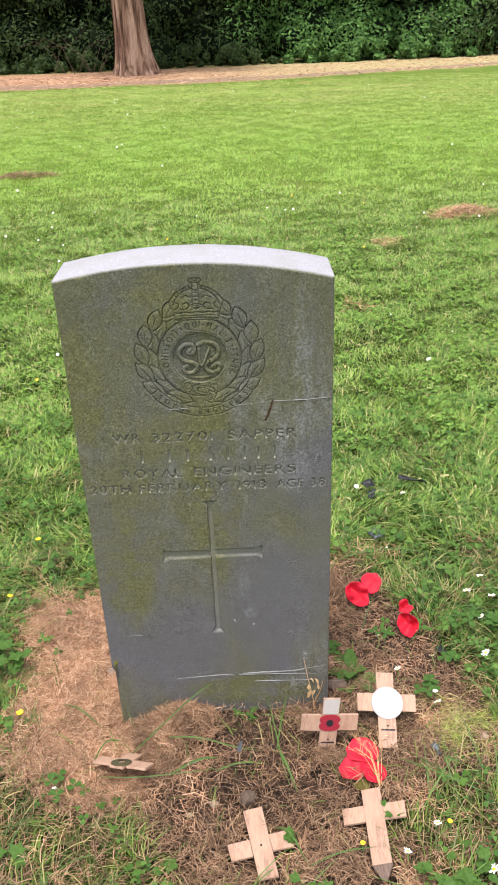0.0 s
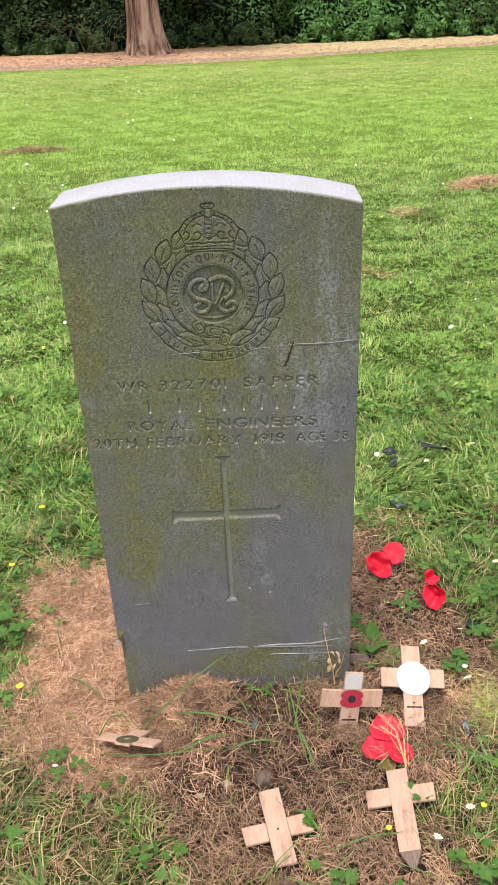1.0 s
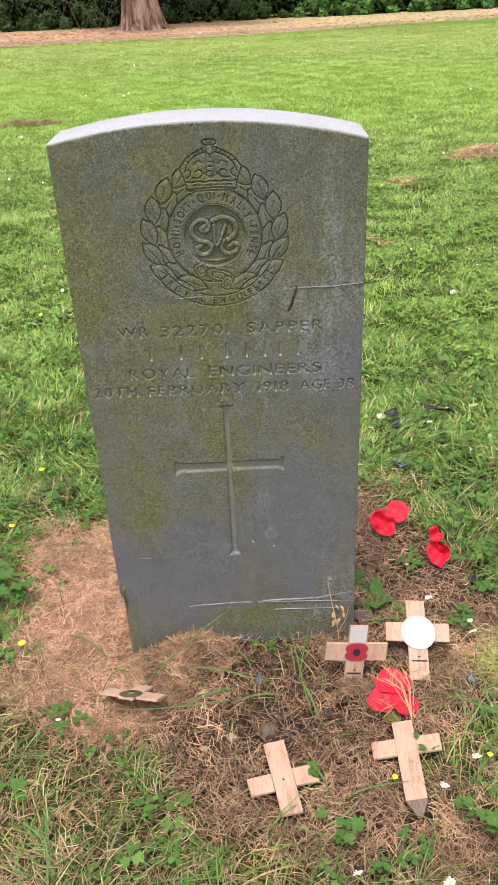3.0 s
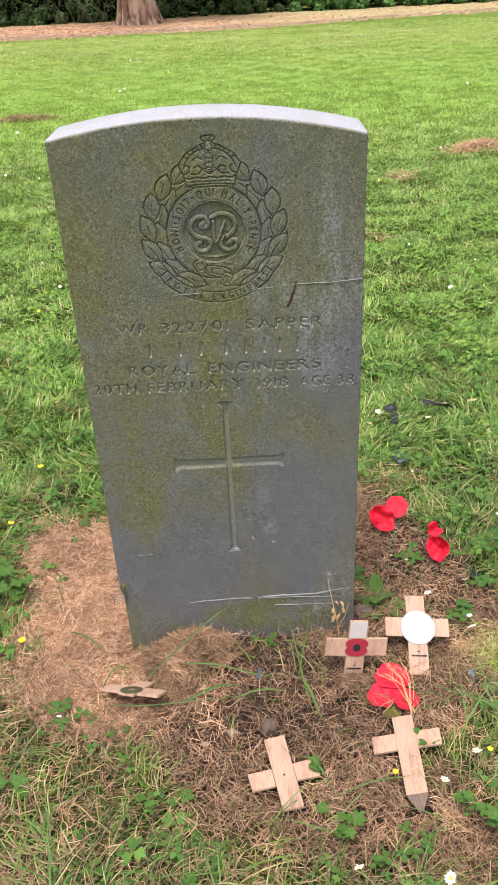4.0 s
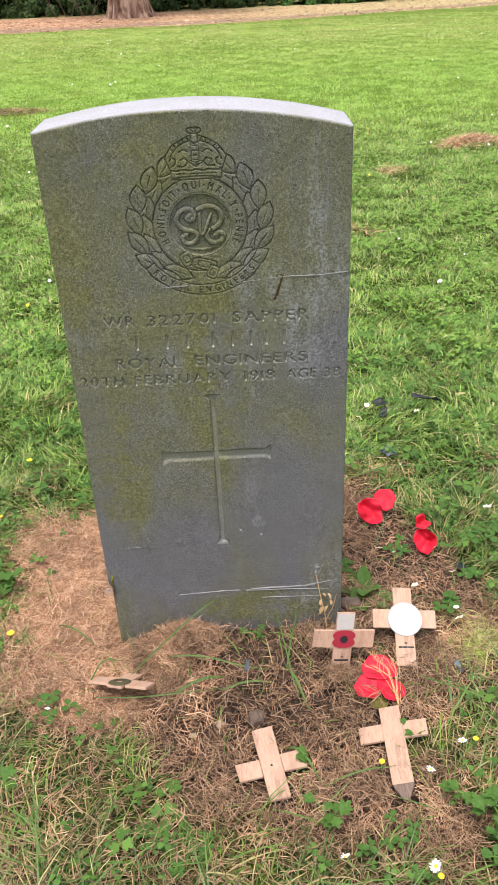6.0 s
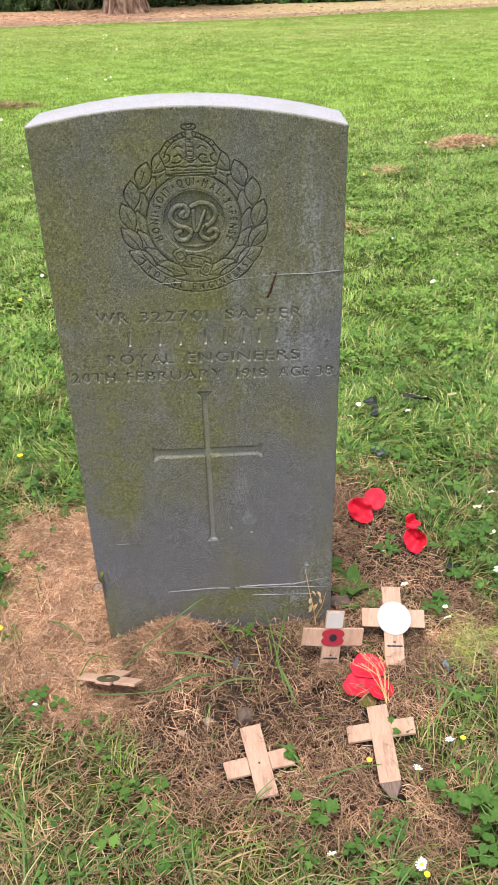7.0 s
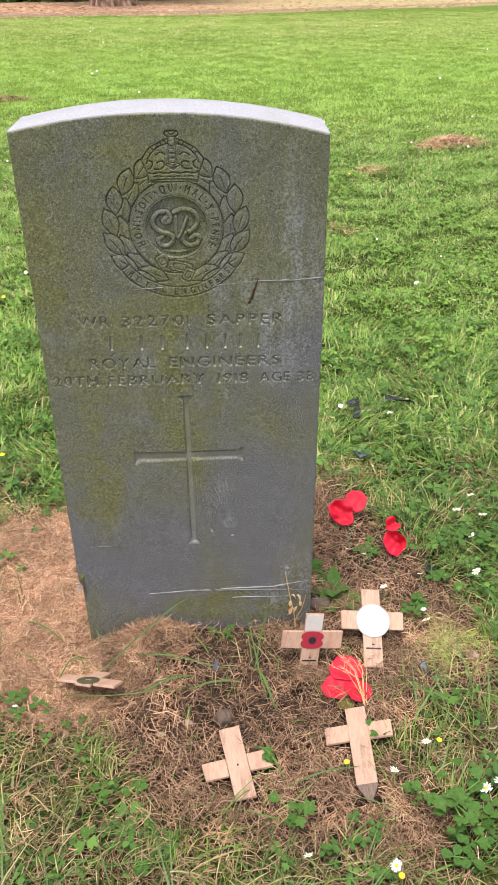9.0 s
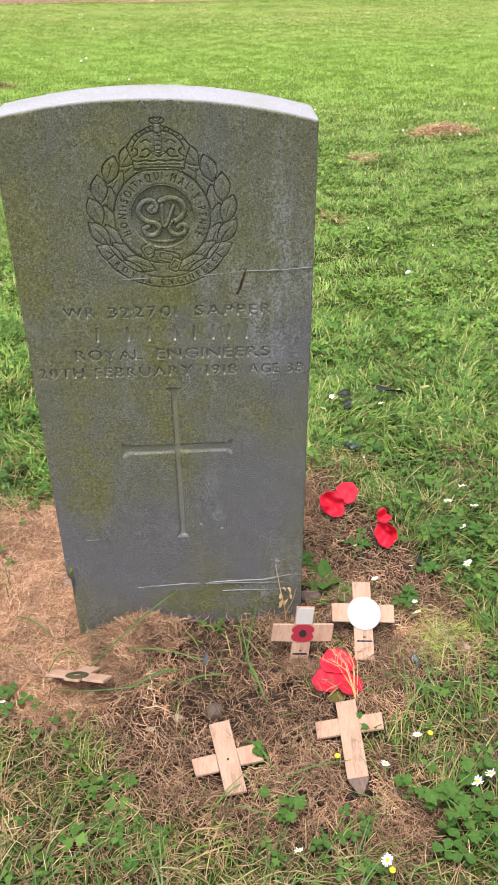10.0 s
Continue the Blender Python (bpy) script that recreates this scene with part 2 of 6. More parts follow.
def blade_material(name, dark, light, dry, dry_share=0.12, thin=0.35, clumpy=0.55):
    n = Nodes(name)
    r = n.island()
    p = n.position()
    mid = tuple(0.5 * (a + b) for a, b in zip(dark, light))
    col = n.ramp(r, (0.0, dark), (0.35, mid), (0.75, light), (1.0, tuple(min(1.0, 1.25 * c) for c in light)))
    patch = n.step(n.noise(p, 2.6, 3, 0.6), 0.42, 0.64)
    col = n.mix(n.math("MULTIPLY", patch, 0.35), col, light)
    clump = n.step(n.noise(p, 9.0, 4, 0.65), 0.40, 0.56, clumpy, 0.0)
    col = n.mix(clump, col, dark)
    odd = n.math("FRACT", n.math("MULTIPLY", r, 37.7))
    col = n.mix(n.step(odd, 1.0 - dry_share, 1.0 - dry_share + 0.02), col, dry)
    col = n.mix(n.step(n.noise(p, 240, 2), 0.35, 0.7, 0.0, 0.25), col, light)
    drift = n.math("MULTIPLY", n.step(n.noise(n.stretch(p, (0.5, 1.0, 1.0)), 2.2, 5, 0.7), 0.40, 0.64, 0.25, 1.0), n.step(n.xyz(p)[1], 7.0, 15.0, 0.0, 0.85))
    col = n.mix(drift, col, (0.46, 0.44, 0.17))
    return n.done(col, 0.5, None, 0.35, thin)


def straw_material(name, old_most, lo=0.40, hi=0.60):
    n = Nodes(name)
    r = n.island()
    p = n.position()
    col = n.ramp(r, (0.0, (0.18, 0.09, 0.05)), (0.3, (0.38, 0.2, 0.116)), (0.65, (0.565, 0.33, 0.207)), (1.0, (0.74, 0.515, 0.35)))
    old = n.step(n.noise(p, 13, 4, 0.6), lo, hi, 0.0, old_most)
    col = n.mix(old, col, n.mix(r, (0.045, 0.026, 0.016), (0.3, 0.19, 0.12)))
    return n.done(col, 0.75, None, 0.2, 0.15)


def leaf_material(name, dark, light, scale=300):
    n = Nodes(name)
    r = n.island()
    p = n.position()
    col = n.mix(r, dark, light)
    col = n.mix(n.step(n.noise(p, scale, 3), 0.4, 0.65, 0.0, 0.3), col, light)
    return n.done(col, 0.62, None, 0.18, 0.3)


def wood_material():
    n = Nodes("pale_plywood")
    p = n.coords()
    v = n.object_random()
    grain = n.noise(n.stretch(p, (9.0, 1.0, 1.0)), 55, 5, 0.6, 0.6)
    pores = n.noise(n.stretch(p, (30.0, 1.5, 1.0)), 60, 2, 0.6)
    col = n.ramp(grain, (0.3, (0.315, 0.19, 0.14)), (0.5, (0.365, 0.232, 0.17)), (0.7, (0.40, 0.265, 0.195)))
    col = n.mix(n.math("MULTIPLY", v, 0.3), col, (0.36, 0.235, 0.16))
    col = n.mix(n.step(pores, 0.6, 0.72, 0.0, 0.22), col, (0.26, 0.15, 0.085))
    stain = n.step(n.noise(n.stretch(p, (1.6, 0.7, 1.0)), 34, 5, 0.7), 0.5, 0.68, 0.0, 0.6)
    col = n.mix(stain, col, (0.27, 0.155, 0.11))
    dirt = n.math("MULTIPLY", n.step(n.noise(n.stretch(p, (2.5, 0.5, 1.0), (0, 0, 0.3)), 24, 4, 0.7), 0.56, 0.66), 0.55)
    col = n.mix(dirt, col, (0.19, 0.105, 0.08))
    return n.done(col, 0.65, n.bump(grain, 0.3, 0.0006), 0.25)


def damp_wood_material():
    n = Nodes("soil_stained_plywood")
    p = n.coords()
    grain = n.noise(n.stretch(p, (9.0, 1.0, 1.0)), 55, 5, 0.6, 0.6)
    col = n.ramp(grain, (0.3, (0.06, 0.04, 0.035)), (0.7, (0.2, 0.14, 0.11)))
    return n.done(col, 0.8, n.bump(grain, 0.4, 0.0008), 0.2)


def plain(name, color, rough=0.6, vary=0.15, scale=120, bumpy=0.0006, spec=0.3, thin=0.0):
    n = Nodes(name)
    p = n.coords()
    f = n.noise(p, scale, 4, 0.6)
    g = n.noise(p, scale * 0.15, 3, 0.6)
    lo = tuple(c * (1 - vary) for c in color)
    hi = tuple(min(1.0, c * (1 + vary)) for c in color)
    col = n.mix(n.math("ADD", n.math("MULTIPLY", f, 0.5), n.math("MULTIPLY", g, 0.5)), lo, hi)
    return n.done(col, rough, n.bump(f, 0.4, bumpy), spec, thin)


def bark_material():
    n = Nodes("fibrous_red_bark")
    p = n.coords()
    f = n.noise(n.stretch(p, (3.2, 3.2, 0.3)), 2.2, 5, 0.55, 0.3)
    g = n.noise(n.stretch(p, (10.0, 10.0, 0.6)), 5, 4, 0.6)
    col = n.ramp(f, (0.38, (0.06, 0.03, 0.02)), (0.5, (0.26, 0.155, 0.11)), (0.62, (0.48, 0.33, 0.25)))
    col = n.mix(n.step(g, 0.45, 0.65, 0.0, 0.4), col, (0.2, 0.115, 0.08))
    return n.done(col, 0.9, n.bump(n.math("ADD", f, g), 0.9, 0.05), 0.15)


STONE, STONE_TOP, GROUND = stone_front(), stone_top(), ground_material()
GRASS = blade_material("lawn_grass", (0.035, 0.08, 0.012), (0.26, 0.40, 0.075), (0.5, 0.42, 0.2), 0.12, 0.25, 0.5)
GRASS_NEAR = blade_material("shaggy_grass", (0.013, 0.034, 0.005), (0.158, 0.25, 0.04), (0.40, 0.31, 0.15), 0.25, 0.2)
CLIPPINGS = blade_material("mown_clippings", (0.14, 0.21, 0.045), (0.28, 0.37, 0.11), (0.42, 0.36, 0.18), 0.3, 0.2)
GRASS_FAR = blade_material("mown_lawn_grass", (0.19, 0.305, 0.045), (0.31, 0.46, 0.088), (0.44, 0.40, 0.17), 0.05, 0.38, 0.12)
GRASS_LONG = blade_material("coarse_grass", (0.03, 0.07, 0.012), (0.1, 0.18, 0.034), (0.34, 0.3, 0.13), 0.12, 0.2)
FINE_GRASS = blade_material("fine_grass", (0.16, 0.2, 0.03), (0.36, 0.42, 0.09), (0.5, 0.42, 0.2), 0.25, 0.2, 0.2)
LITTER = straw_material("needle_litter", 0.6, 0.42, 0.6)
STRAW, STRAW_DARK = straw_material("dry_mowings", 0.4), straw_material("darker_mowings", 0.86, 0.27, 0.54)
LAWN_CLOVER = leaf_material("lawn_clover_leaf", (0.055, 0.125, 0.018), (0.20, 0.33, 0.06))
CLOVER = leaf_material("clover_leaf", (0.025, 0.07, 0.012), (0.1, 0.2, 0.038))
HERB = leaf_material("herb_leaf", (0.03, 0.08, 0.014), (0.12, 0.22, 0.042))
HEDGE = leaf_material("evergreen_leaf", (0.01, 0.024, 0.008), (0.075, 0.12, 0.035), 20)
HEDGE_PALE = leaf_material("laurel_leaf", (0.020, 0.066, 0.016), (0.15, 0.29, 0.075), 20)
# near-black colour paints the shade inside the shrubs
HEDGE_CORE = plain("painted_thicket_shade", (0.007, 0.011, 0.005), 0.95, 0.5, 6, 0.05, 0.05)
BARK, TWIG = bark_material(), plain("dead_twig", (0.1, 0.065, 0.045), 0.85, 0.4, 90)
WOOD, DAMP = wood_material(), damp_wood_material()
RED = plain("red_poppy_cloth", (0.6, 0.011, 0.035), 0.6, 0.2, 260, 0.0004, 0.3, 0.2)
RED_PAPER = plain("faded_red_paper", (0.25, 0.015, 0.03), 0.7, 0.2, 300, 0.0003)
BLACK = plain("black_print", (0.015, 0.012, 0.015), 0.6, 0.3)
WHITE = plain("white_card", (0.33, 0.326, 0.328), 0.6, 0.14, 160, 0.0003)
GREY_PAPER = plain("weathered_white_paper", (0.38, 0.35, 0.335), 0.8, 0.25, 70)
PETAL = plain("white_petal", (0.82, 0.82, 0.82), 0.6, 0.06, 200, 0.0003, 0.3, 0.2)
YELLOW = plain("yellow_floret", (0.75, 0.5, 0.02), 0.6, 0.2, 400)
STEM = plain("green_stem", (0.13, 0.24, 0.05), 0.6, 0.2)
RUST = plain("dark_rust", (0.05, 0.022, 0.014), 0.9, 0.5, 240, 0.001)
CHALK = plain("pale_scrape", (0.25, 0.245, 0.245), 0.9, 0.45, 500)
ROTTEN = plain("rotted_paper", (0.055, 0.048, 0.022), 0.9, 0.5, 200)
MOSS = plain("olive_moss", (0.13, 0.13, 0.02), 0.95, 0.5, 420, 0.002)
SOIL = plain("dark_crumbly_soil", (0.03, 0.02, 0.014), 0.95, 0.6, 90, 0.004)
PEBBLE = plain("pale_pebble", (0.33, 0.26, 0.2), 0.8, 0.4, 110, 0.001)
PLASTIC = plain("black_plastic", (0.012, 0.013, 0.016), 0.5, 0.3, 60, 0.0004, 0.3)
PLASTIC_GREY = plain("grey_plastic", (0.06, 0.07, 0.085), 0.45, 0.3, 60, 0.0004, 0.4)
DRY_LEAF = plain("dry_brown_leaf", (0.42, 0.28, 0.15), 0.8, 0.35, 120, 0.0006, 0.2, 0.15)
DRY_STEM = plain("orange_dry_stem", (0.5, 0.3, 0.15), 0.8, 0.2)


# ---- mesh helpers ----
def part(name, data, material, parent=None, label="", smooth=False):
    """Links a bmesh or a mesh as one object, under a thing or a part."""
    if isinstance(data, bmesh.types.BMesh):
        me = bpy.data.meshes.new(name)
        bmesh.ops.recalc_face_normals(data, faces=data.faces)
        data.to_mesh(me)
        data.free()
    else:
        me = data
    if material is not None and not me.materials:
        me.materials.append(material)
    if smooth:
        me.polygons.foreach_set("use_smooth", np.ones(len(me.polygons), bool))
    ob = new(name, me)
    if parent is not None:
        ob.parent = parent
    if label:
        ob["label"] = label
    return ob


def empty(name, m, label, category, group=""):
    ob = new(name)
    ob.empty_display_size = 0.02
    ob.matrix_world = m
    return tagged(ob, label, category, group)


def mesh_np(name, verts, loops, sizes, mats=None):
    """A mesh straight from arrays: corners, face loops and face sizes."""
    me = bpy.data.meshes.new(name)
    me.vertices.add(len(verts))
    me.vertices.foreach_set("co", np.ascontiguousarray(verts, np.float32).ravel())
    me.loops.add(len(loops))
    me.loops.foreach_set("vertex_index", np.ascontiguousarray(loops, np.int32))
    me.polygons.add(len(sizes))
    starts = np.concatenate(([0], np.cumsum(sizes)[:-1])).astype(np.int32)
    me.polygons.foreach_set("loop_start", starts)
    if mats is not None:
        me.polygons.foreach_set("material_index", np.ascontiguousarray(mats, np.int32))
    me.update(calc_edges=True)
    return me


def fractal(x, y, scale, seed=0, octaves=4):
    """Smooth sums of turned waves, -1 to 1."""
    g = np.random.default_rng(seed)
    out, amp, total = 0.0, 1.0, 0.0
    for _ in range(octaves):
        layer = 0.0
        for _ in range(5):
            a, ph = g.uniform(0, 2 * np.pi, 2)
            f = scale * g.uniform(0.7, 1.4)
            layer = layer + np.sin((x * np.cos(a) + y * np.sin(a)) * f * 6.283 + ph)
        out, total = out + amp * layer / 2.2, total + amp
        scale, amp = scale * 2.07, amp * 0.55
    return np.clip(out / total, -1, 1)


def smooth01(v, lo, hi):
    t = np.clip((v - lo) / (hi - lo), 0, 1)
    return t * t * (3 - 2 * t)


# ---- lie of the land ----
def bareness(x, y):
    """1 where mowings and bare soil lie round the stone, 0 in the grass."""
    x, y = np.asarray(x, float), np.asarray(y, float)
    n = 0.075 * fractal(x, y, 2.3, 3)
    left = np.interp(y, [-0.6, -0.40, -0.28, -0.19, -0.10, 0.05, 0.12, 0.45], [0.05, 0.0, -0.09, -0.26, -0.36, -0.43, -0.43, -0.43])
    right = np.interp(y, [-0.6, -0.38, -0.24, -0.12, 0.1, 0.25, 0.4, 0.48], [0.1, 0.3, 0.3, 0.46, 0.46, 0.42, 0.34, 0.27])
    inside = np.minimum(np.minimum(x - left, right - x), np.minimum(0.345 - y + 0.12 * (x > 0.2), y + 0.40))
    return smooth01(inside + n, -0.05, 0.07)


def rise(x, y):
    """Height of the ground."""
    x, y = np.asarray(x, float), np.asarray(y, float)
    h = 0.007 * fractal(x, y, 2.0, 11, 3) + 0.02 * fractal(x, y, 0.12, 12, 2) * smooth01(y, 1.5, 6)
    h = h - 0.012 * np.exp(-((x + 0.17) ** 2 + (y + 0.02) ** 2) / 0.004)
    h = h + 0.028 * np.exp(-((x + 0.080) ** 2 / 0.0030 + (y + 0.030) ** 2 / 0.0022))
    h = h + 0.014 * np.exp(-((x - 0.10) ** 2 / 0.008 + (y + 0.05) ** 2 / 0.003))
    h = h + 0.012 * smooth01(np.hypot(x, y - 0.1), 0.42, 0.75) * smooth01(2.0 - y, 0, 1.0)
    h = h + 0.022 * np.exp(-((x - 1.45) ** 2 / 0.02 + (y - 3.93) ** 2 / 0.022)) + 0.03 * np.exp(-((x + 1.76) ** 2 / 0.03 + (y - 5.99) ** 2 / 0.03))
    # the lawn falls gently away towards the trees
    away = np.clip(y, 0, 60) - 2.0
    return h - 0.0245 * (0.5 * (away + np.sqrt(away ** 2 + 0.8)) - 0.092) * smooth01(y, 0.0, 2.0)


def matting(x, y):
    """How thickly the mowings lie, 0 to 1."""
    return np.clip(bareness(x, y) ** 1.3 * (0.42 + 0.58 * smooth01(-x, 0.08, 0.22)) * (1 - 0.8 * open_soil(x, y)) * tangle(x, y), 0, 1)


def open_soil(x, y):
    """1 where the dark soil shows between the mowings."""
    thin = np.exp(-((x - 0.08) ** 2 / 0.006 + (y + 0.075) ** 2 / 0.008)) + 0.8 * np.exp(-((x - 0.02) ** 2 / 0.012 + (y + 0.17) ** 2 / 0.003))
    thin = thin + 0.7 * np.exp(-((x + 0.06) ** 2 / 0.006 + (y + 0.24) ** 2 / 0.004)) + 0.6 * np.exp(-((x - 0.36) ** 2 / 0.01 + (y - 0.16) ** 2 / 0.01)) + 0.7 * np.exp(-((x - 0.41) ** 2 / 0.004 + (y + 0.15) ** 2 / 0.002))
    thin = thin + 0.9 * np.exp(-((x - 0.05) ** 2 / 0.007 + (y + 0.025) ** 2 / 0.0012))
    edge = 0.5 + 0.9 * (0.5 + 0.5 * fractal(x, y, 6.0, 27, 3))
    return np.clip(1.25 * thin * edge, 0, 1)


def tangle(x, y):
    """Uneven thickness of the mat, even on the drier side."""
    rough = 0.25 + 0.75 * (0.55 + 0.45 * fractal(x, y, 3.0, 15, 3))
    return rough + (1 - rough) * smooth01(-x, 0.15, 0.28)


def axis(near, pitch, far, count):
    inner = np.arange(-near, near + pitch / 2, pitch)
    outer = near + pitch * (np.exp(np.linspace(0, 1, count) * math.log(1 + (far - near) / pitch)) - 1)
    return np.concatenate((-outer[:0:-1], inner[1:-1], outer)) if count else inner


gx = axis(0.75, 0.022, 240.0, 60)
gy = axis(0.95, 0.022, 240.0, 80) + 0.25
GX, GY = np.meshgrid(gx, gy)
GZ = rise(GX, GY)
nr, nc = GX.shape
idx = np.arange(nr * nc).reshape(nr, nc)
quads = np.stack((idx[:-1, :-1], idx[:-1, 1:], idx[1:, 1:], idx[1:, :-1]), -1).reshape(-1, 4)
ground_me = mesh_np("ground", np.stack((GX, GY, GZ), -1).reshape(-1, 3), quads.ravel(), np.full(len(quads), 4))
ground_me.attributes.new("bare", "FLOAT", "POINT").data.foreach_set("value", bareness(GX, GY).ravel().astype(np.float32))
ground_me.attributes.new("dry", "FLOAT", "POINT").data.foreach_set("value", matting(GX, GY).ravel().astype(np.float32))
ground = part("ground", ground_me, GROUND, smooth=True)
tagged(ground, "mown churchyard lawn with dry mowings and worn earth", "lawn", kind="structure")


# ---- headstone ----
HALF, CORNER, APEX, DEEP, SETTLE = 0.1913, 0.8195, 0.8425, 0.098, -0.020
STEP = 0.00025
fx = np.arange(-0.194, 0.194, STEP)
fz = np.arange(0.185, 0.845, STEP)
CARVE = np.zeros((len(fz), len(fx)), np.float32)      # depth of cut, metres


def window(x0, x1, z0, z1):
    i0, i1 = np.searchsorted(fx, (x0, x1))
    j0, j1 = np.searchsorted(fz, (z0, z1))
    return slice(j0, j1), slice(i0, i1)


def glyph(ch):
    """Triangles of one letter of the built-in font, its width and its cap height taken as 1."""
    cu = bpy.data.curves.new("letter", "FONT")
    cu.body = ch
    ob = bpy.data.objects.new("letter", cu)
    me = bpy.data.meshes.new_from_object(ob)
    me.calc_loop_triangles()
    v = np.array([p.co[:2] for p in me.vertices])
    t = np.array([l.vertices[:] for l in me.loop_triangles])
    bpy.data.meshes.remove(me)
    bpy.data.objects.remove(ob)
    bpy.data.curves.remove(cu)
    v[:, 0] -= v[:, 0].min()
    v /= 0.69
    return v[t], float(v[:, 0].max())


GLYPHS = {ch: glyph(ch) for ch in sorted(set("WRSAPEOYLNGIBUTHFMQ0123789"))}


def fill(mask, tris):
    for t in tris:
        (x0, z0), (x1, z1) = t.min(0), t.max(0)
        w = window(x0 - STEP, x1 + STEP, z0 - STEP, z1 + STEP)
        X, Z = np.meshgrid(fx[w[1]], fz[w[0]])
        a, b, c = t
        def side(p, q):
            return (q[0] - p[0]) * (Z - p[1]) - (q[1] - p[1]) * (X - p[0])
        s1, s2, s3 = side(a, b), side(b, c), side(c, a)
        mask[w] |= ((s1 >= 0) & (s2 >= 0) & (s3 >= 0)) | ((s1 <= 0) & (s2 <= 0) & (s3 <= 0))


def sunk(mask, slope, deepest):
    """Depth that grows from the edge of a mask inwards, as a V-cut has it."""
    depth = np.zeros(mask.shape, np.float32)
    m = mask.copy()
    while m.any():
        depth += m * (slope * STEP)
        m = m & np.roll(m, 1, 0) & np.roll(m, -1, 0) & np.roll(m, 1, 1) & np.roll(m, -1, 1)
        if depth.max() >= deepest:
            break
    return np.minimum(depth, deepest)


def word(mask, text, x0, x1, z, high):
    """Capitals cut along a line from x0 to x1."""
    wide = [GLYPHS[c][1] for c in text]
    gap = 0.24
    k = (x1 - x0) / (sum(wide) + gap * (len(text) - 1))
    x = x0
    for c, w in zip(text, wide):
        fill(mask, GLYPHS[c][0] * (k, high) + (x, z))
        x += k * (w + gap)


def arc_word(mask, text, cx, cz, r, a0, a1, high, outward=True, k=0.8):
    """Capitals set round a centre between two angles in degrees."""
    wide = [0.5 if c in " ." else GLYPHS[c][1] for c in text]
    total = sum(wide) + 0.3 * (len(wide) - 1)
    at = 0.0
    for c, w in zip(text, wide):
        mid = radians(a0 + (a1 - a0) * (at + w / 2) / total)
        at += w + 0.3
        if c == ".":
            dx, dz = cx + math.cos(mid) * r, cz + math.sin(mid) * r
            mask[window(dx - 0.0009, dx + 0.0009, dz - 0.0009, dz + 0.0009)] = True
        if c in " .":
            continue
        t = (GLYPHS[c][0] - (w / 2, 0.5)) * (high * k, high)
        up = np.array((math.cos(mid), math.sin(mid))) * (1 if outward else -1)
        across = np.array((up[1], -up[0]))
        fill(mask, t[..., :1] * across + t[..., 1:] * up + np.array((cx, cz)) + np.array((math.cos(mid), math.sin(mid))) * r)


FX, FZ = np.meshgrid(fx, fz)
letters = np.zeros(CARVE.shape, bool)
word(letters, "WR", -0.137, -0.095, 0.573, 0.0148)
word(letters, "322701", -0.078, 0.012, 0.573, 0.0148)
word(letters, "SAPPER", 0.036, 0.138, 0.573, 0.0148)
word(letters, "ROYAL", -0.128, -0.039, 0.511, 0.0148)
word(letters, "ENGINEERS", -0.019, 0.135, 0.511, 0.0148)
word(letters, "20TH", -0.181, -0.120, 0.4845, 0.0148)
word(letters, "FEBRUARY", -0.105, 0.029, 0.4845, 0.0148)
word(letters, "1918", 0.048, 0.090, 0.4845, 0.0148)
word(letters, "AGE", 0.106, 0.148, 0.4845, 0.0148)
word(letters, "38", 0.159, 0.182, 0.4845, 0.0148)
for bx in (-0.096, -0.055, -0.027, 0.007, 0.034, 0.059, 0.080, 0.104):
    letters |= (np.abs(FX - bx) < 0.0017) & (FZ > 0.5385) & (FZ < 0.5590)
letters |= np.roll(letters, 1, 1) | np.roll(letters, -1, 1) | np.roll(letters, 1, 0) | np.roll(letters, -1, 0)
CARVE = np.maximum(CARVE, sunk(letters, 4.2, 0.0044))

# plain sunk cross with splayed ends
cross_mask = (np.abs(FX - 0.001) < 0.0045 + 0.006 * smooth01(np.abs(FZ - 0.331), 0.123, 0.133)) & (FZ > 0.198) & (FZ < 0.464)
cross_mask |= (np.abs(FZ - 0.3635 - 0.012 * FX) < 0.0068 + 0.005 * smooth01(np.abs(FX - 0.001), 0.071, 0.081)) & (np.abs(FX - 0.001) < 0.081)
CARVE = np.maximum(CARVE, sunk(cross_mask, 3.2, 0.0046))

# regimental wreath, belt, crown and cypher in low relief
BX, BZ = 0.0015, 0.706
RX, RZ = FX - BX, FZ - BZ
RR, RA = np.hypot(RX, RZ), np.degrees(np.arctan2(RZ, RX)) % 360
relief = np.zeros(CARVE.shape, np.float32)


def lay_leaf(cx, cz, turn, long, wide):
    w = window(cx - long * 1.3, cx + long * 1.3, cz - long * 1.3, cz + long * 1.3)
    dx, dz = FX[w] - cx, FZ[w] - cz
    u = (dx * math.cos(turn) + dz * math.sin(turn)) / long
    v = (-dx * math.sin(turn) + dz * math.cos(turn)) / wide
    f = 1 - u * u - np.abs(v)
    r = relief[w]
    r[(f > -0.11) & (f <= 0) & (np.abs(u) < 1.06)] = 0.0019
    inner = f > 0
    r[inner] = (0.0005 * (1 - np.clip(f * 2.0, 0, 1)))[inner]
    vein = inner & (np.abs(v) * wide < 0.00045)
    r[vein & (u < 0.35) & (u > -0.6)] = 0.0009
    relief[w] = r


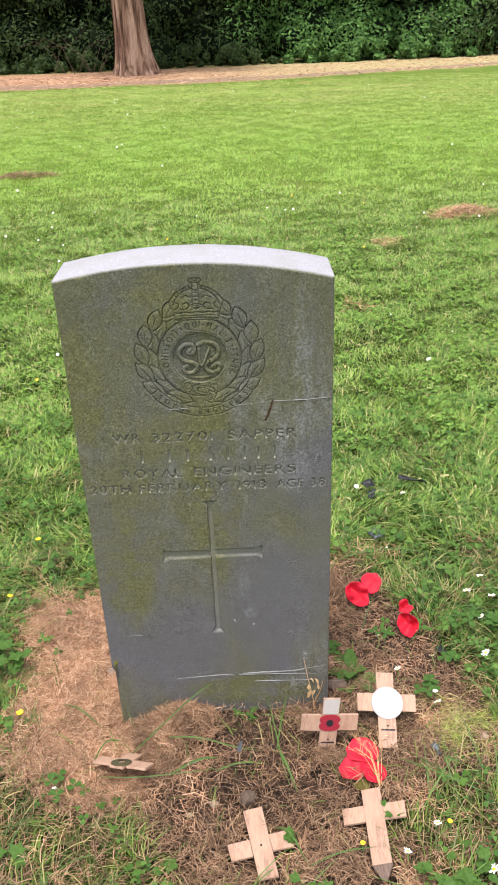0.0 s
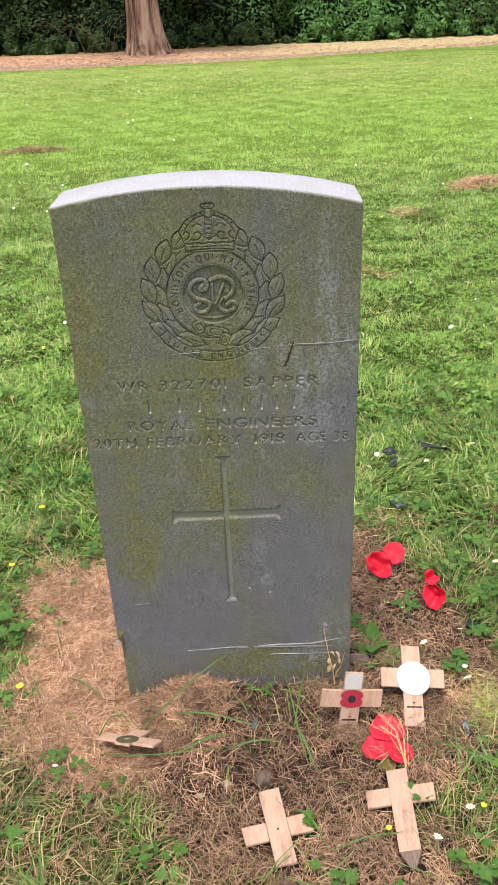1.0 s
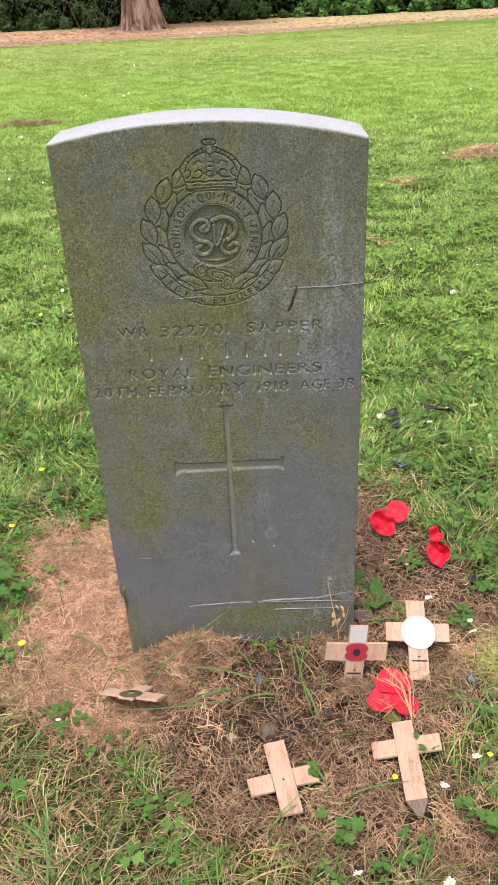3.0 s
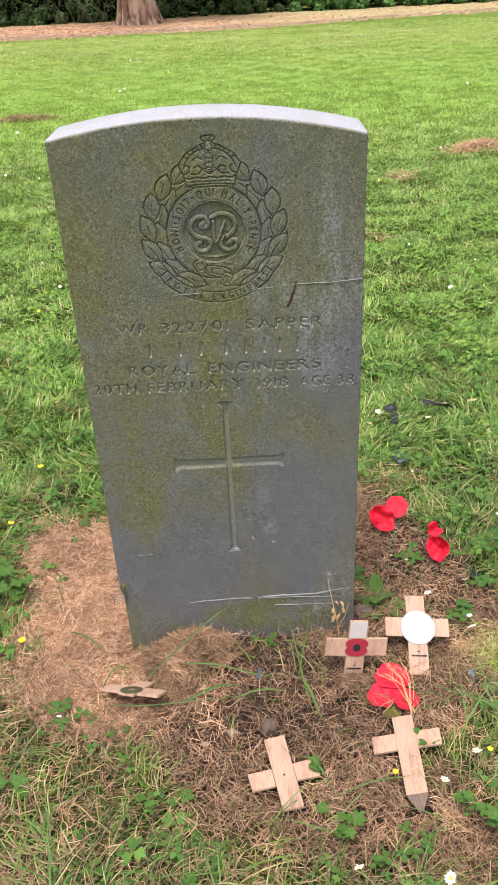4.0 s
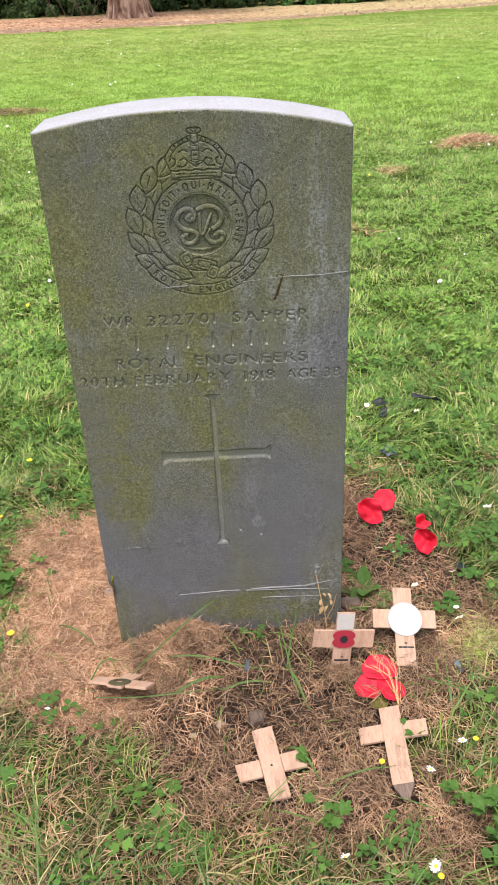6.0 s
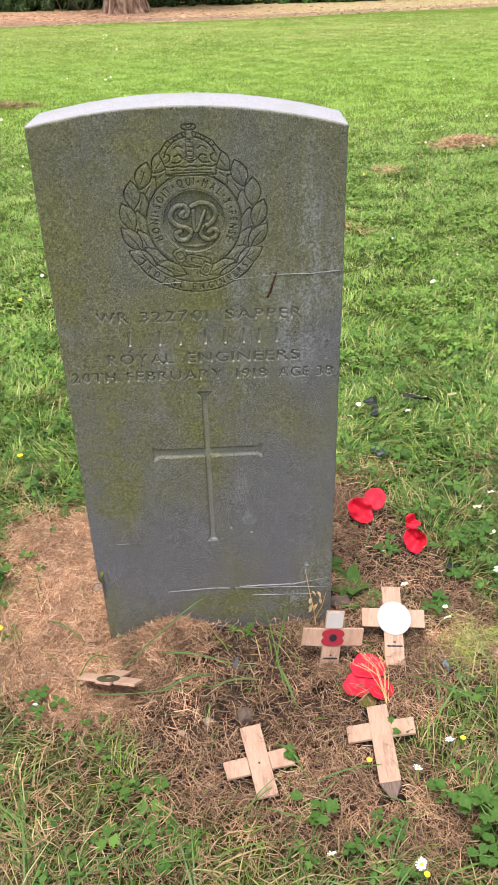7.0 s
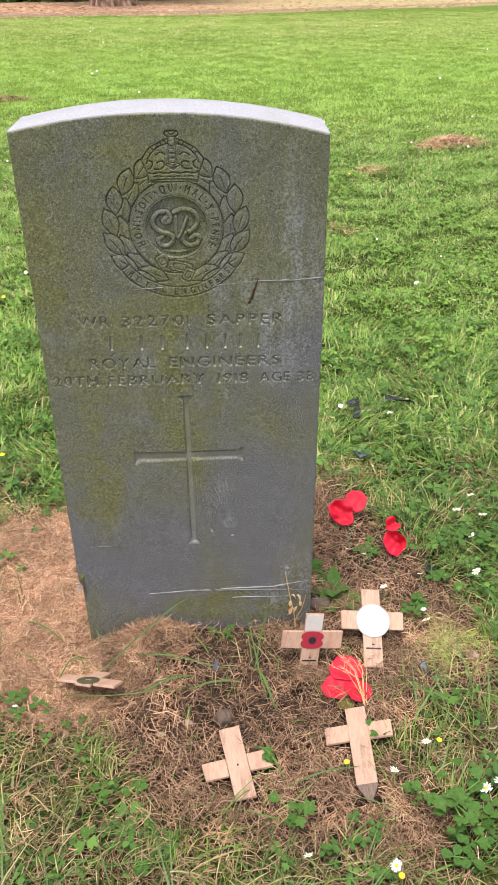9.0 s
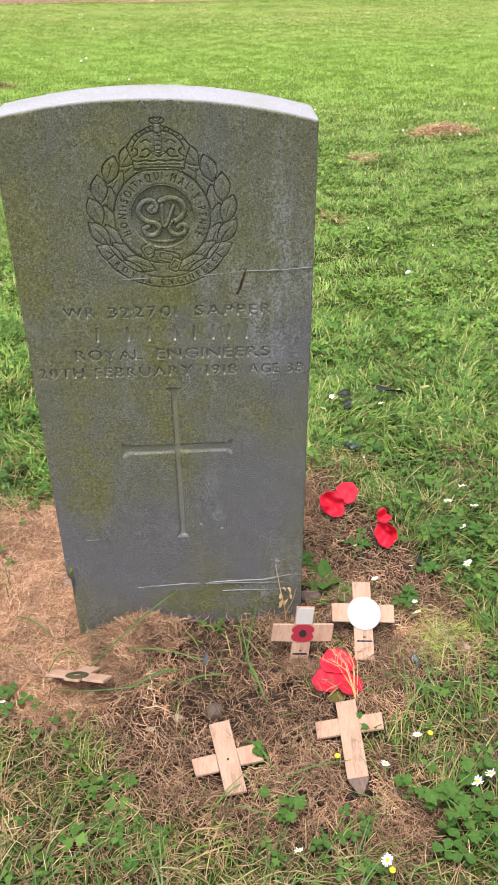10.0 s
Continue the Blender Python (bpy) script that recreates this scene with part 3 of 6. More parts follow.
for side in (-1, 1):
    for k in range(6, -1, -1):
        for row, (rad, lean) in enumerate(((0.0680, -2), (0.0820, -25))):
            a = radians(-62 + 19.5 * k + 9 * row)
            cx, cz = BX + side * rad * math.cos(a), BZ + rad * math.sin(a)
            turn = a + radians(90 + lean)
            lay_leaf(cx, cz, turn if side > 0 else math.pi - turn, 0.0200 - 0.0006 * row * k, 0.0094)
# stem line behind the leaves
ring = np.abs(RR - 0.0785) < 0.0005
relief[ring & (RA > 200) & (RA < 340)] = 0.0012

# scroll across the foot of the wreath
scroll = (RR > 0.0785) & (RR < 0.0915) & (RA > 216) & (RA < 324)
relief[scroll] = 0.0
edge = ((np.abs(RR - 0.0783) < 0.0006) | (np.abs(RR - 0.0918) < 0.0007)) & (RA > 214) & (RA < 326)
edge |= scroll & ((np.abs(RA - 216.5) < 0.6) | (np.abs(RA - 323.5) < 0.6))
relief[edge] = 0.0016
t1 = np.zeros(CARVE.shape, bool)
arc_word(t1, "ROYAL ENGINEERS", BX, BZ, 0.085, 222, 319, 0.0088, False, 0.72)
relief = np.where(t1, np.maximum(relief, 0.0016), relief)

# belt round the cypher with its motto
belt = (RR > 0.0385) & (RR < 0.0590)
relief[belt] = 0.0001
for r0 in (0.0378, 0.0592):
    relief[np.abs(RR - r0) < 0.0008] = 0.0019
for r0 in (0.0405, 0.0570):
    relief[np.abs(RR - r0) < 0.0003] = 0.0006
t2 = np.zeros(CARVE.shape, bool)
arc_word(t2, "HONI.SOIT.QUI.MAL.Y.PENSE", BX, BZ, 0.0497, 208, -30, 0.0098, True, 0.62)
relief = np.where(t2, np.maximum(relief, 0.0015), relief)
# buckle and hanging strap end
for bx, bz, bw, bh, tilt in ((-0.020, -0.043, 0.0075, 0.0085, 0.45), (0.002, -0.051, 0.015, 0.0065, -0.25), (0.012, -0.062, 0.006, 0.008, -0.5)):
    bu, bv = (RX - bx) * math.cos(tilt) + (RZ - bz) * math.sin(tilt), -(RX - bx) * math.sin(tilt) + (RZ - bz) * math.cos(tilt)
    box = np.sqrt(np.sqrt((bu / bw) ** 4 + (bv / bh) ** 4))
    relief[(box < 1.14) & (box > 1.0)] = 0.0014
    relief[box <= 1.0] = 0.0001
    relief[(box < 0.62) & (box > 0.50)] = 0.0010

# sunk centre with the interlaced letters standing in it
disc = RR < 0.0378
relief[disc] = 0.0020


def stroke(points, wide, level, moat=0.0009, moat_depth=None):
    pts = [(BX + px * 0.001, BZ + pz * 0.001) for px, pz in points]
    # smooth the line by cutting corners twice
    for _ in range(2):
        cut = [pts[0]]
        for p, q in zip(pts, pts[1:]):
            cut += [(0.75 * p[0] + 0.25 * q[0], 0.75 * p[1] + 0.25 * q[1]), (0.25 * p[0] + 0.75 * q[0], 0.25 * p[1] + 0.75 * q[1])]
        pts = cut + [pts[-1]]
    ax, az = np.array(pts).T
    pad = wide + moat + 0.001
    w = window(ax.min() - pad, ax.max() + pad, az.min() - pad, az.max() + pad)
    X, Z = FX[w], FZ[w]
    d = np.full(X.shape, 9.0)
    for p, q in zip(pts, pts[1:]):
        ex, ez = q[0] - p[0], q[1] - p[1]
        t = np.clip(((X - p[0]) * ex + (Z - p[1]) * ez) / (ex * ex + ez * ez + 1e-12), 0, 1)
        d = np.minimum(d, np.hypot(X - p[0] - t * ex, Z - p[1] - t * ez))
    r = relief[w]
    if moat_depth is not None:
        r[(d >= wide) & (d < wide + moat)] = moat_depth
    body = d < wide
    r[body] = (level + 0.0006 * (d / wide) ** 2)[body]
    relief[w] = r


stroke([(-12, 13), (-18, 8), (-10, 5), (-6, 13), (-12, 21), (-24, 19), (-31, 7), (-24, -5), (-10, -7), (-3, -14), (-10, -24), (-22, -23), (-25, -15), (-18, -12)], 0.0029, 0.0003, 0.0009, 0.0026)
stroke([(-2, 19), (10, 24), (24, 19), (28, 6), (20, -5), (10, -7)], 0.0029, 0.0003, 0.0009, 0.0026)
stroke([(10, -7), (6, -14), (12, -24), (24, -23), (30, -14), (23, -9), (18, -14)], 0.0029, 0.0002, 0.0009, 0.0026)
stroke([(0, 14), (-1, -12), (4, -13), (14, 13)], 0.0019, 0.0001, 0.0008, 0.0026)
stroke([(-17, -29), (0, -33), (17, -29)], 0.0018, 0.0012)

# crown: band, arched rim with its divisions, caps, orb and cross
crown_half = np.interp(RZ, [0.054, 0.068, 0.083, 0.0965, 0.104, 0.107], [0.029, 0.031, 0.037, 0.027, 0.013, 0.006])
relief[(np.abs(RX) < crown_half + 0.0012) & (RZ > 0.056) & (RZ < 0.1075)] = 0.0018
relief[(np.abs(RX) < crown_half) & (RZ > 0.0575) & (RZ < 0.1065)] = 0.0003
stroke([(-29, 58), (-15, 59.5), (0, 60), (15, 59.5), (29, 58)], 0.0006, 0.0015)
stroke([(-31, 68), (-24, 66), (-16, 68.5), (-8, 66), (0, 68.5), (8, 66), (16, 68.5), (24, 66), (31, 68)], 0.0007, 0.0017)
for px in (-22, -14, -5, 5, 14, 22):
    stroke([(px - 2, 63), (px + 2, 63)], 0.0007, 0.0014)
for s in (-1, 1):
    stroke([(31 * s, 79), (29 * s, 86), (21 * s, 95), (12 * s, 99.5), (5 * s, 101)], 0.0006, 0.0017)
    for a in (34, 45, 56, 66, 76):
        ca, sa_ = math.cos(radians(a)), math.sin(radians(a))
        stroke([(31 * ca * s, 74 + 27 * sa_), (36 * ca * s, 75 + 31 * sa_)], 0.0005, 0.0014)
    stroke([(30 * s, 72), (25 * s, 74), (24 * s, 80), (28 * s, 82)], 0.0006, 0.0016)
    stroke([(22 * s, 72), (15 * s, 71), (9 * s, 76), (13 * s, 82), (19 * s, 79)], 0.0007, 0.0016)
    stroke([(9 * s, 88), (14 * s, 92), (20 * s, 88)], 0.0006, 0.0012)
stroke([(0, 76), (0, 101)], 0.0042, 0.0002, 0.0009, 0.0018)
for zz in (79, 84.5, 90, 95.5):
    stroke([(-2.2, zz), (2.2, zz)], 0.0006, 0.0014)
stroke([(-7, 77), (0, 74), (7, 77)], 0.0009, 0.0003, 0.0008, 0.0017)
stroke([(0, 102), (0, 108)], 0.0040, 0.0002, 0.0009, 0.0018)
stroke([(-5, 112.5), (5, 112.5)], 0.0030, 0.0002, 0.0009, 0.0018)
stroke([(-5, 115), (0, 110), (5, 115)], 0.0005, 0.0015)
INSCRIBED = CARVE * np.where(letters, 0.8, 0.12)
CARVE = np.maximum(CARVE, relief * 1.6)
CARVE[FZ > 0.8375 - (0.8375 - 0.8145) * (FX / HALF) ** 2 + SETTLE * FX] = 0
for _ in range(1):      # weather the arrises
    CARVE = (CARVE * 2 + np.roll(CARVE, 1, 0) + np.roll(CARVE, -1, 0) + np.roll(CARVE, 1, 1) + np.roll(CARVE, -1, 1)) / 6


def arch(x):
    return APEX - (APEX - CORNER) * (x / HALF) ** 2 + SETTLE * x


def build_headstone():
    cols = np.linspace(-HALF + 0.0025, HALF - 0.0025, 640)
    rows = np.concatenate((np.linspace(-0.16, 0.185, 50)[:-1], np.linspace(0.185, 0.475, 170)[:-1], np.linspace(0.475, APEX - 0.0025, 610)))
    X, Z = np.meshgrid(cols, rows)
    top = arch(X) - 0.0025
    lift = Z > 0.78
    Z = np.where(lift, 0.78 + (Z - 0.78) * (top - 0.78) / (APEX - 0.0025 - 0.78), Z)
    # read the depth of cut at each corner of the mesh
    u, v = (X - fx[0]) / STEP, (Z - fz[0]) / STEP
    ui, vi = np.clip(u.astype(int), 0, len(fx) - 2), np.clip(v.astype(int), 0, len(fz) - 2)
    uf, vf = np.clip(u - ui, 0, 1), np.clip(v - vi, 0, 1)
    D = (CARVE[vi, ui] * (1 - uf) * (1 - vf) + CARVE[vi, ui + 1] * uf * (1 - vf) + CARVE[vi + 1, ui] * (1 - uf) * vf + CARVE[vi + 1, ui + 1] * uf * vf)
    D = np.where(v < 0, 0, D)
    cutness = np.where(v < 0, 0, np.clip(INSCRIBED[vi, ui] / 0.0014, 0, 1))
    Y = D + 0.0007 * fractal(X, Z, 9, 31, 3)
    # chipped lower left arris
    chip = np.exp(-((X + HALF) ** 2 / 0.00006 + (Z - 0.098) ** 2 / 0.0004))
    Y = Y + 0.008 * chip
    r, c = X.shape
    side_of = np.zeros(X.shape)
    side_of[:, 0], side_of[:, -1] = -1, 1
    worn = smooth01(0.128 + 0.006 * fractal(X, Z, 30, 44, 2) - Z, 0.0, 0.014) * np.clip(-X / HALF, 0, 1) ** 6
    X = X + 0.0055 * worn
    verts = [np.stack((X, Y, Z), -1).reshape(-1, 3)]
    idx = np.arange(r * c).reshape(r, c)
    quads = np.stack((idx[:-1, :-1], idx[:-1, 1:], idx[1:, 1:], idx[1:, :-1]), -1).reshape(-1, 4)
    rim = np.concatenate((idx[0, :-1], idx[:-1, -1], idx[-1, :0:-1], idx[:0:-1, 0]))
    P, sx = verts[0][rim], side_of.ravel()[rim]
    wob = 0.0002 * fractal(P[:, 0] * 3 + P[:, 2] * 5, P[:, 2], 14, 5, 3)
    def ring_at(y, grow):
        q = P.copy()
        q[:, 0] += sx * (grow + wob)
        q[:, 2] += (q[:, 2] > arch(q[:, 0]) - 0.0062) * (grow + wob)
        q[:, 1] = y
        return q
    rings = [ring_at(0.0008, 0.0014), ring_at(0.0028, 0.0025), ring_at(DEEP * 0.35, 0.0026), ring_at(DEEP * 0.7, 0.0026), ring_at(DEEP - 0.003, 0.0025), ring_at(DEEP, 0.0)]
    loops, sizes, mats = [quads.ravel()], [np.full(len(quads), 4)], [np.zeros(len(quads), int)]
    base, prev, m = r * c, rim, len(rim)
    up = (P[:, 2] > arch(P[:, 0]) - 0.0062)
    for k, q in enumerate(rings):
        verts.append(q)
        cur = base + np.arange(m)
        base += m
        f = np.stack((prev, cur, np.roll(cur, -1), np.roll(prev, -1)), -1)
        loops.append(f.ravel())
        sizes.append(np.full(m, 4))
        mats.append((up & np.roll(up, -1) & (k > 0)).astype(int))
        prev = cur
    loops.append(prev[::-1].copy())
    sizes.append(np.array([m]))
    mats.append(np.zeros(1, int))
    me = mesh_np("body", np.concatenate(verts), np.concatenate(loops), np.concatenate(sizes), np.concatenate(mats))
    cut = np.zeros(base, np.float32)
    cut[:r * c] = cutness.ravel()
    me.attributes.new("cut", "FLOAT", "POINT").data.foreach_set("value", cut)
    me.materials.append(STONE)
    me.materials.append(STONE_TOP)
    return me


def ribbon(points, wide, seed=0, jag=0.4, upright=False):
    """A thin, ragged streak standing a little proud of the stone face."""
    g = np.random.default_rng(seed)
    bm = bmesh.new()
    rows = []
    n = 46
    px = np.interp(np.linspace(0, 1, n), np.linspace(0, 1, len(points)), [p[0] for p in points])
    pz = np.interp(np.linspace(0, 1, n), np.linspace(0, 1, len(points)), [p[1] for p in points])
    for k in range(n):
        w = wide * (0.35 + jag * g.random() * 1.6) * min(1, 0.25 + 3 * math.sin(math.pi * k / (n - 1)))
        z = pz[k] + g.normal(0, wide * 0.12)
        rows.append([bm.verts.new((px[k] + s * w / 2 * upright, y, z + s * w / 2 * (not upright))) for y, s in ((0.0012, -1), (-0.0006, -0.6), (-0.0006, 0.6), (0.0012, 1))])
    for a, b in zip(rows, rows[1:]):
        for k in range(3):
            bm.faces.new((a[k], b[k], b[k + 1], a[k + 1]))
    return bm


stone = empty("headstone", Matrix.Identity(4), "weathered grey military headstone with carved badge, inscription and cross", "headstone")
part("body", build_headstone(), None, stone)
part("scratch", ribbon([(-0.057, 0.626), (-0.02, 0.6275)], 0.0012, 1), CHALK, stone, "pale scraped line")
part("scratch", ribbon([(0.048, 0.629), (0.10, 0.634), (0.15, 0.634), (0.189, 0.637)], 0.0016, 2), CHALK, stone, "pale scraped line")
part("scratch", ribbon([(-0.079, 0.093), (0.011, 0.098), (0.126, 0.1005), (0.187, 0.112)], 0.0032, 3, 0.5), CHALK, stone, "pale scraped line")
part("scratch", ribbon([(0.005, 0.0965), (0.09, 0.0955), (0.189, 0.092)], 0.0018, 4), CHALK, stone, "pale scraped line")
part("scratch", ribbon([(0.06, 0.079), (0.17, 0.078)], 0.0012, 9), CHALK, stone, "pale scraped line")
part("scratch", ribbon([(0.181, 0.112), (0.185, 0.1), (0.178, 0.079)], 0.0016, 8), CHALK, stone, "pale scraped line")
part("scratch", ribbon([(-0.153, 0.196), (-0.13, 0.197)], 0.0012, 21), CHALK, stone, "pale scraped line")
part("rust_stain", ribbon([(0.1045, 0.637), (0.100, 0.624), (0.096, 0.611), (0.0915, 0.602)], 0.0060, 6, 0.45, True), RUST, stone, "dark rusty gouge")


def splash(cx, cz, size, seed):
    g = np.random.default_rng(seed)
    bm = bmesh.new()
    n = 11
    loop = [bm.verts.new((cx + size * (0.6 + 0.6 * g.random()) * math.cos(a), -0.0005, cz + size * (0.6 + 0.6 * g.random()) * math.sin(a))) for a in np.linspace(0, 2 * math.pi, n, endpoint=False)]
    back = [bm.verts.new((v.co.x, 0.0015, v.co.z)) for v in loop]
    bm.faces.new(loop)
    for k in range(n):
        bm.faces.new((loop[k], back[k], back[(k + 1) % n], loop[(k + 1) % n]))
    return bm


for cx, cz, size, seed in ((0.151, 0.141, 0.0042, 1), (0.149, 0.131, 0.002, 2), (0.183, 0.143, 0.002, 3), (-0.141, 0.801, 0.0026, 4), (0.062, 0.212, 0.0025, 5), (0.030, 0.222, 0.0022, 6)):
    part("lime_spot", splash(cx, cz, size, seed), CHALK, stone, "chalky white speck")


def rough_lump(size, seed, flat=1.0, segs=3, power=0.28):
    """A broken, uneven lump about the origin."""
    bm = bmesh.new()
    bmesh.ops.create_icosphere(bm, subdivisions=segs, radius=1.0)
    for v in bm.verts:
        d = 1 + power * noise.fractal(v.co * 1.3 + Vector((seed * 3.1, seed, 0)), 1.0, 2.0, 3)
        v.co = Vector((v.co.x * size[0], v.co.y * size[1], v.co.z * size[2])) * d
        v.co.z = max(v.co.z, -size[2] * flat)
    return bm


moss = part("moss", rough_lump((0.0042, 0.0035, 0.014), 4, 1.0, 3, 0.7), MOSS, stone, "olive moss on the chipped edge", True)
moss.location = (-0.1835, 0.002, 0.134)


# ---- tree belt ----
def leaf_cloud(centres, normals, size, g):
    """Folded diamond leaves, two triangles each, one at every centre."""
    n = len(centres)
    nrm = normals + g.normal(0, 0.55, (n, 3))
    nrm /= np.linalg.norm(nrm, axis=1, keepdims=True) + 1e-9
    a = np.cross(nrm, g.normal(0, 1, (n, 3)))
    a /= np.linalg.norm(a, axis=1, keepdims=True) + 1e-9
    b = np.cross(nrm, a)
    s = size * g.uniform(0.6, 1.3, (n, 1))
    v = np.stack((centres - a * s, centres + b * s * 0.42 - nrm * s * 0.15, centres + a * s, centres - b * s * 0.42 - nrm * s * 0.15), 1)
    k = np.arange(n)[:, None] * 4
    loops = np.concatenate((k, k + 1, k + 2, k, k + 2, k + 3), 1).ravel()
    return v.reshape(-1, 3), loops, np.full(n * 2, 3)


def shrub(x, y, wide, deep, high, leaves, size, material, label, seed):
    g = np.random.default_rng(seed)
    bush = empty("shrub", pose(x, y, float(rise(x, y))), label, "shrub", "shrubs of the tree belt")
    # many overlapping clumps make the uneven outline
    n = 34
    cx, cy = g.uniform(-1, 1, n) * wide * 0.85, g.uniform(-1, 1, n) * deep * 0.6
    cz = high * (0.08 + 0.82 * g.random(n)) * (1 - 0.35 * (np.abs(cx) / wide) ** 2)
    cr = g.uniform(0.5, 1.0, n) * min(wide, high) * 0.34
    cx[:9], cz[:9], cr[:9] = np.linspace(-1, 1, 9) * wide * 0.95, 0.14 * high, 0.25 * min(wide, high)
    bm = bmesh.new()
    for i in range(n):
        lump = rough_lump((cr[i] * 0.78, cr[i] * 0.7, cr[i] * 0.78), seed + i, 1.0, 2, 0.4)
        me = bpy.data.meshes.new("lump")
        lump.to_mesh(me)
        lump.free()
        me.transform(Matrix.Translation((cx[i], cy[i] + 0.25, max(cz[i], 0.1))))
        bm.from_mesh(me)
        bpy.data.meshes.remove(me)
    # inner lumps carry the shade behind the leaves in their colour
    core = part("shade_core", bm, HEDGE_CORE, bush, "lumps coloured dark as the shade among inner twigs and leaves", True)
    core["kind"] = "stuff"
    pick = g.choice(n, leaves, p=cr ** 2 / (cr ** 2).sum())
    d = g.normal(0, 1, (leaves, 3))
    d[:, 1] -= 0.5
    d /= np.linalg.norm(d, axis=1, keepdims=True)
    c = np.stack((cx, cy, cz), 1)[pick] + d * cr[pick, None] * g.uniform(0.75, 1.12, (leaves, 1))
    c[:, 2] = np.abs(c[:, 2]) + 0.03
    foliage = part("foliage", mesh_np("foliage", *leaf_cloud(c, d + (0, 0, 0.4), size, g)), material, bush)
    foliage["kind"] = "stuff"
    return bush


DARK_BUSH = "dark evergreen shrub with dense shaded leaves"
PALE_BUSH = "glossy mid-green laurel shrub at the wood's edge"
for k, (x, y, w, d, h, lv, sz, m, lab) in enumerate((
        (-13.0, 28.4, 3.4, 1.6, 5.4, 6000, 0.10, HEDGE, DARK_BUSH), (-8.6, 28.2, 3.0, 1.6, 5.6, 9000, 0.075, HEDGE, DARK_BUSH),
        (-5.0, 28.6, 2.8, 1.6, 5.8, 9000, 0.075, HEDGE, DARK_BUSH), (-1.4, 28.2, 2.8, 1.5, 4.2, 9500, 0.07, HEDGE, DARK_BUSH),
        (2.0, 28.0, 2.6, 1.5, 4.4, 10000, 0.075, HEDGE_PALE, PALE_BUSH), (5.2, 28.4, 2.8, 1.5, 4.4, 11000, 0.085, HEDGE_PALE, PALE_BUSH),
        (8.6, 28.2, 2.8, 1.6, 4.8, 9000, 0.08, HEDGE, DARK_BUSH), (12.6, 28.0, 3.0, 1.6, 4.6, 7000, 0.09, HEDGE_PALE, PALE_BUSH),
        (-10.0, 32.0, 5.0, 2.0, 7.5, 5000, 0.14, HEDGE, DARK_BUSH), (-6.4, 31.4, 3.4, 1.6, 7.0, 4000, 0.12, HEDGE, DARK_BUSH), (-3.0, 32.4, 5.0, 2.0, 8.0, 5000, 0.14, HEDGE, DARK_BUSH), (4.5, 32.2, 5.0, 2.0, 7.6, 5000, 0.14, HEDGE, DARK_BUSH), (11.5, 32.0, 5.0, 2.0, 7.8, 5000, 0.14, HEDGE, DARK_BUSH),
        (-6.6, 26.9, 2.6, 0.5, 0.75, 3500, 0.07, HEDGE, "low ivy and bramble along the wood's edge"), (-1.0, 26.6, 2.4, 0.45, 0.6, 3000, 0.06, HEDGE, "low ivy and bramble along the wood's edge"),
        (4.6, 26.8, 3.0, 0.5, 0.7, 3500, 0.07, HEDGE_PALE, "low ivy and bramble along the wood's edge"))):
    shrub(x, y, w, d, h, lv, sz, m, lab, 100 + 40 * k)


def tube(points, radii, sides=6):
    """A tapered tube through points."""
    bm = bmesh.new()
    pts = [Vector(p) for p in points]
    rings = []
    for i, p in enumerate(pts):
        d = (pts[min(i + 1, len(pts) - 1)] - pts[max(i - 1, 0)]).normalized()
        a = d.cross(Vector((0.3, 0.2, 1)) if abs(d.z) < 0.9 else Vector((1, 0, 0))).normalized()
        b = d.cross(a)
        r = radii[i]
        rings.append([bm.verts.new(p + a * (r * math.cos(2 * math.pi * k / sides)) + b * (r * math.sin(2 * math.pi * k / sides))) for k in range(sides)])
    for q, s in zip(rings, rings[1:]):
        for k in range(sides):
            bm.faces.new((q[k], q[(k + 1) % sides], s[(k + 1) % sides], s[k]))
    bm.faces.new(rings[0])
    bm.faces.new(rings[-1])
    return bm


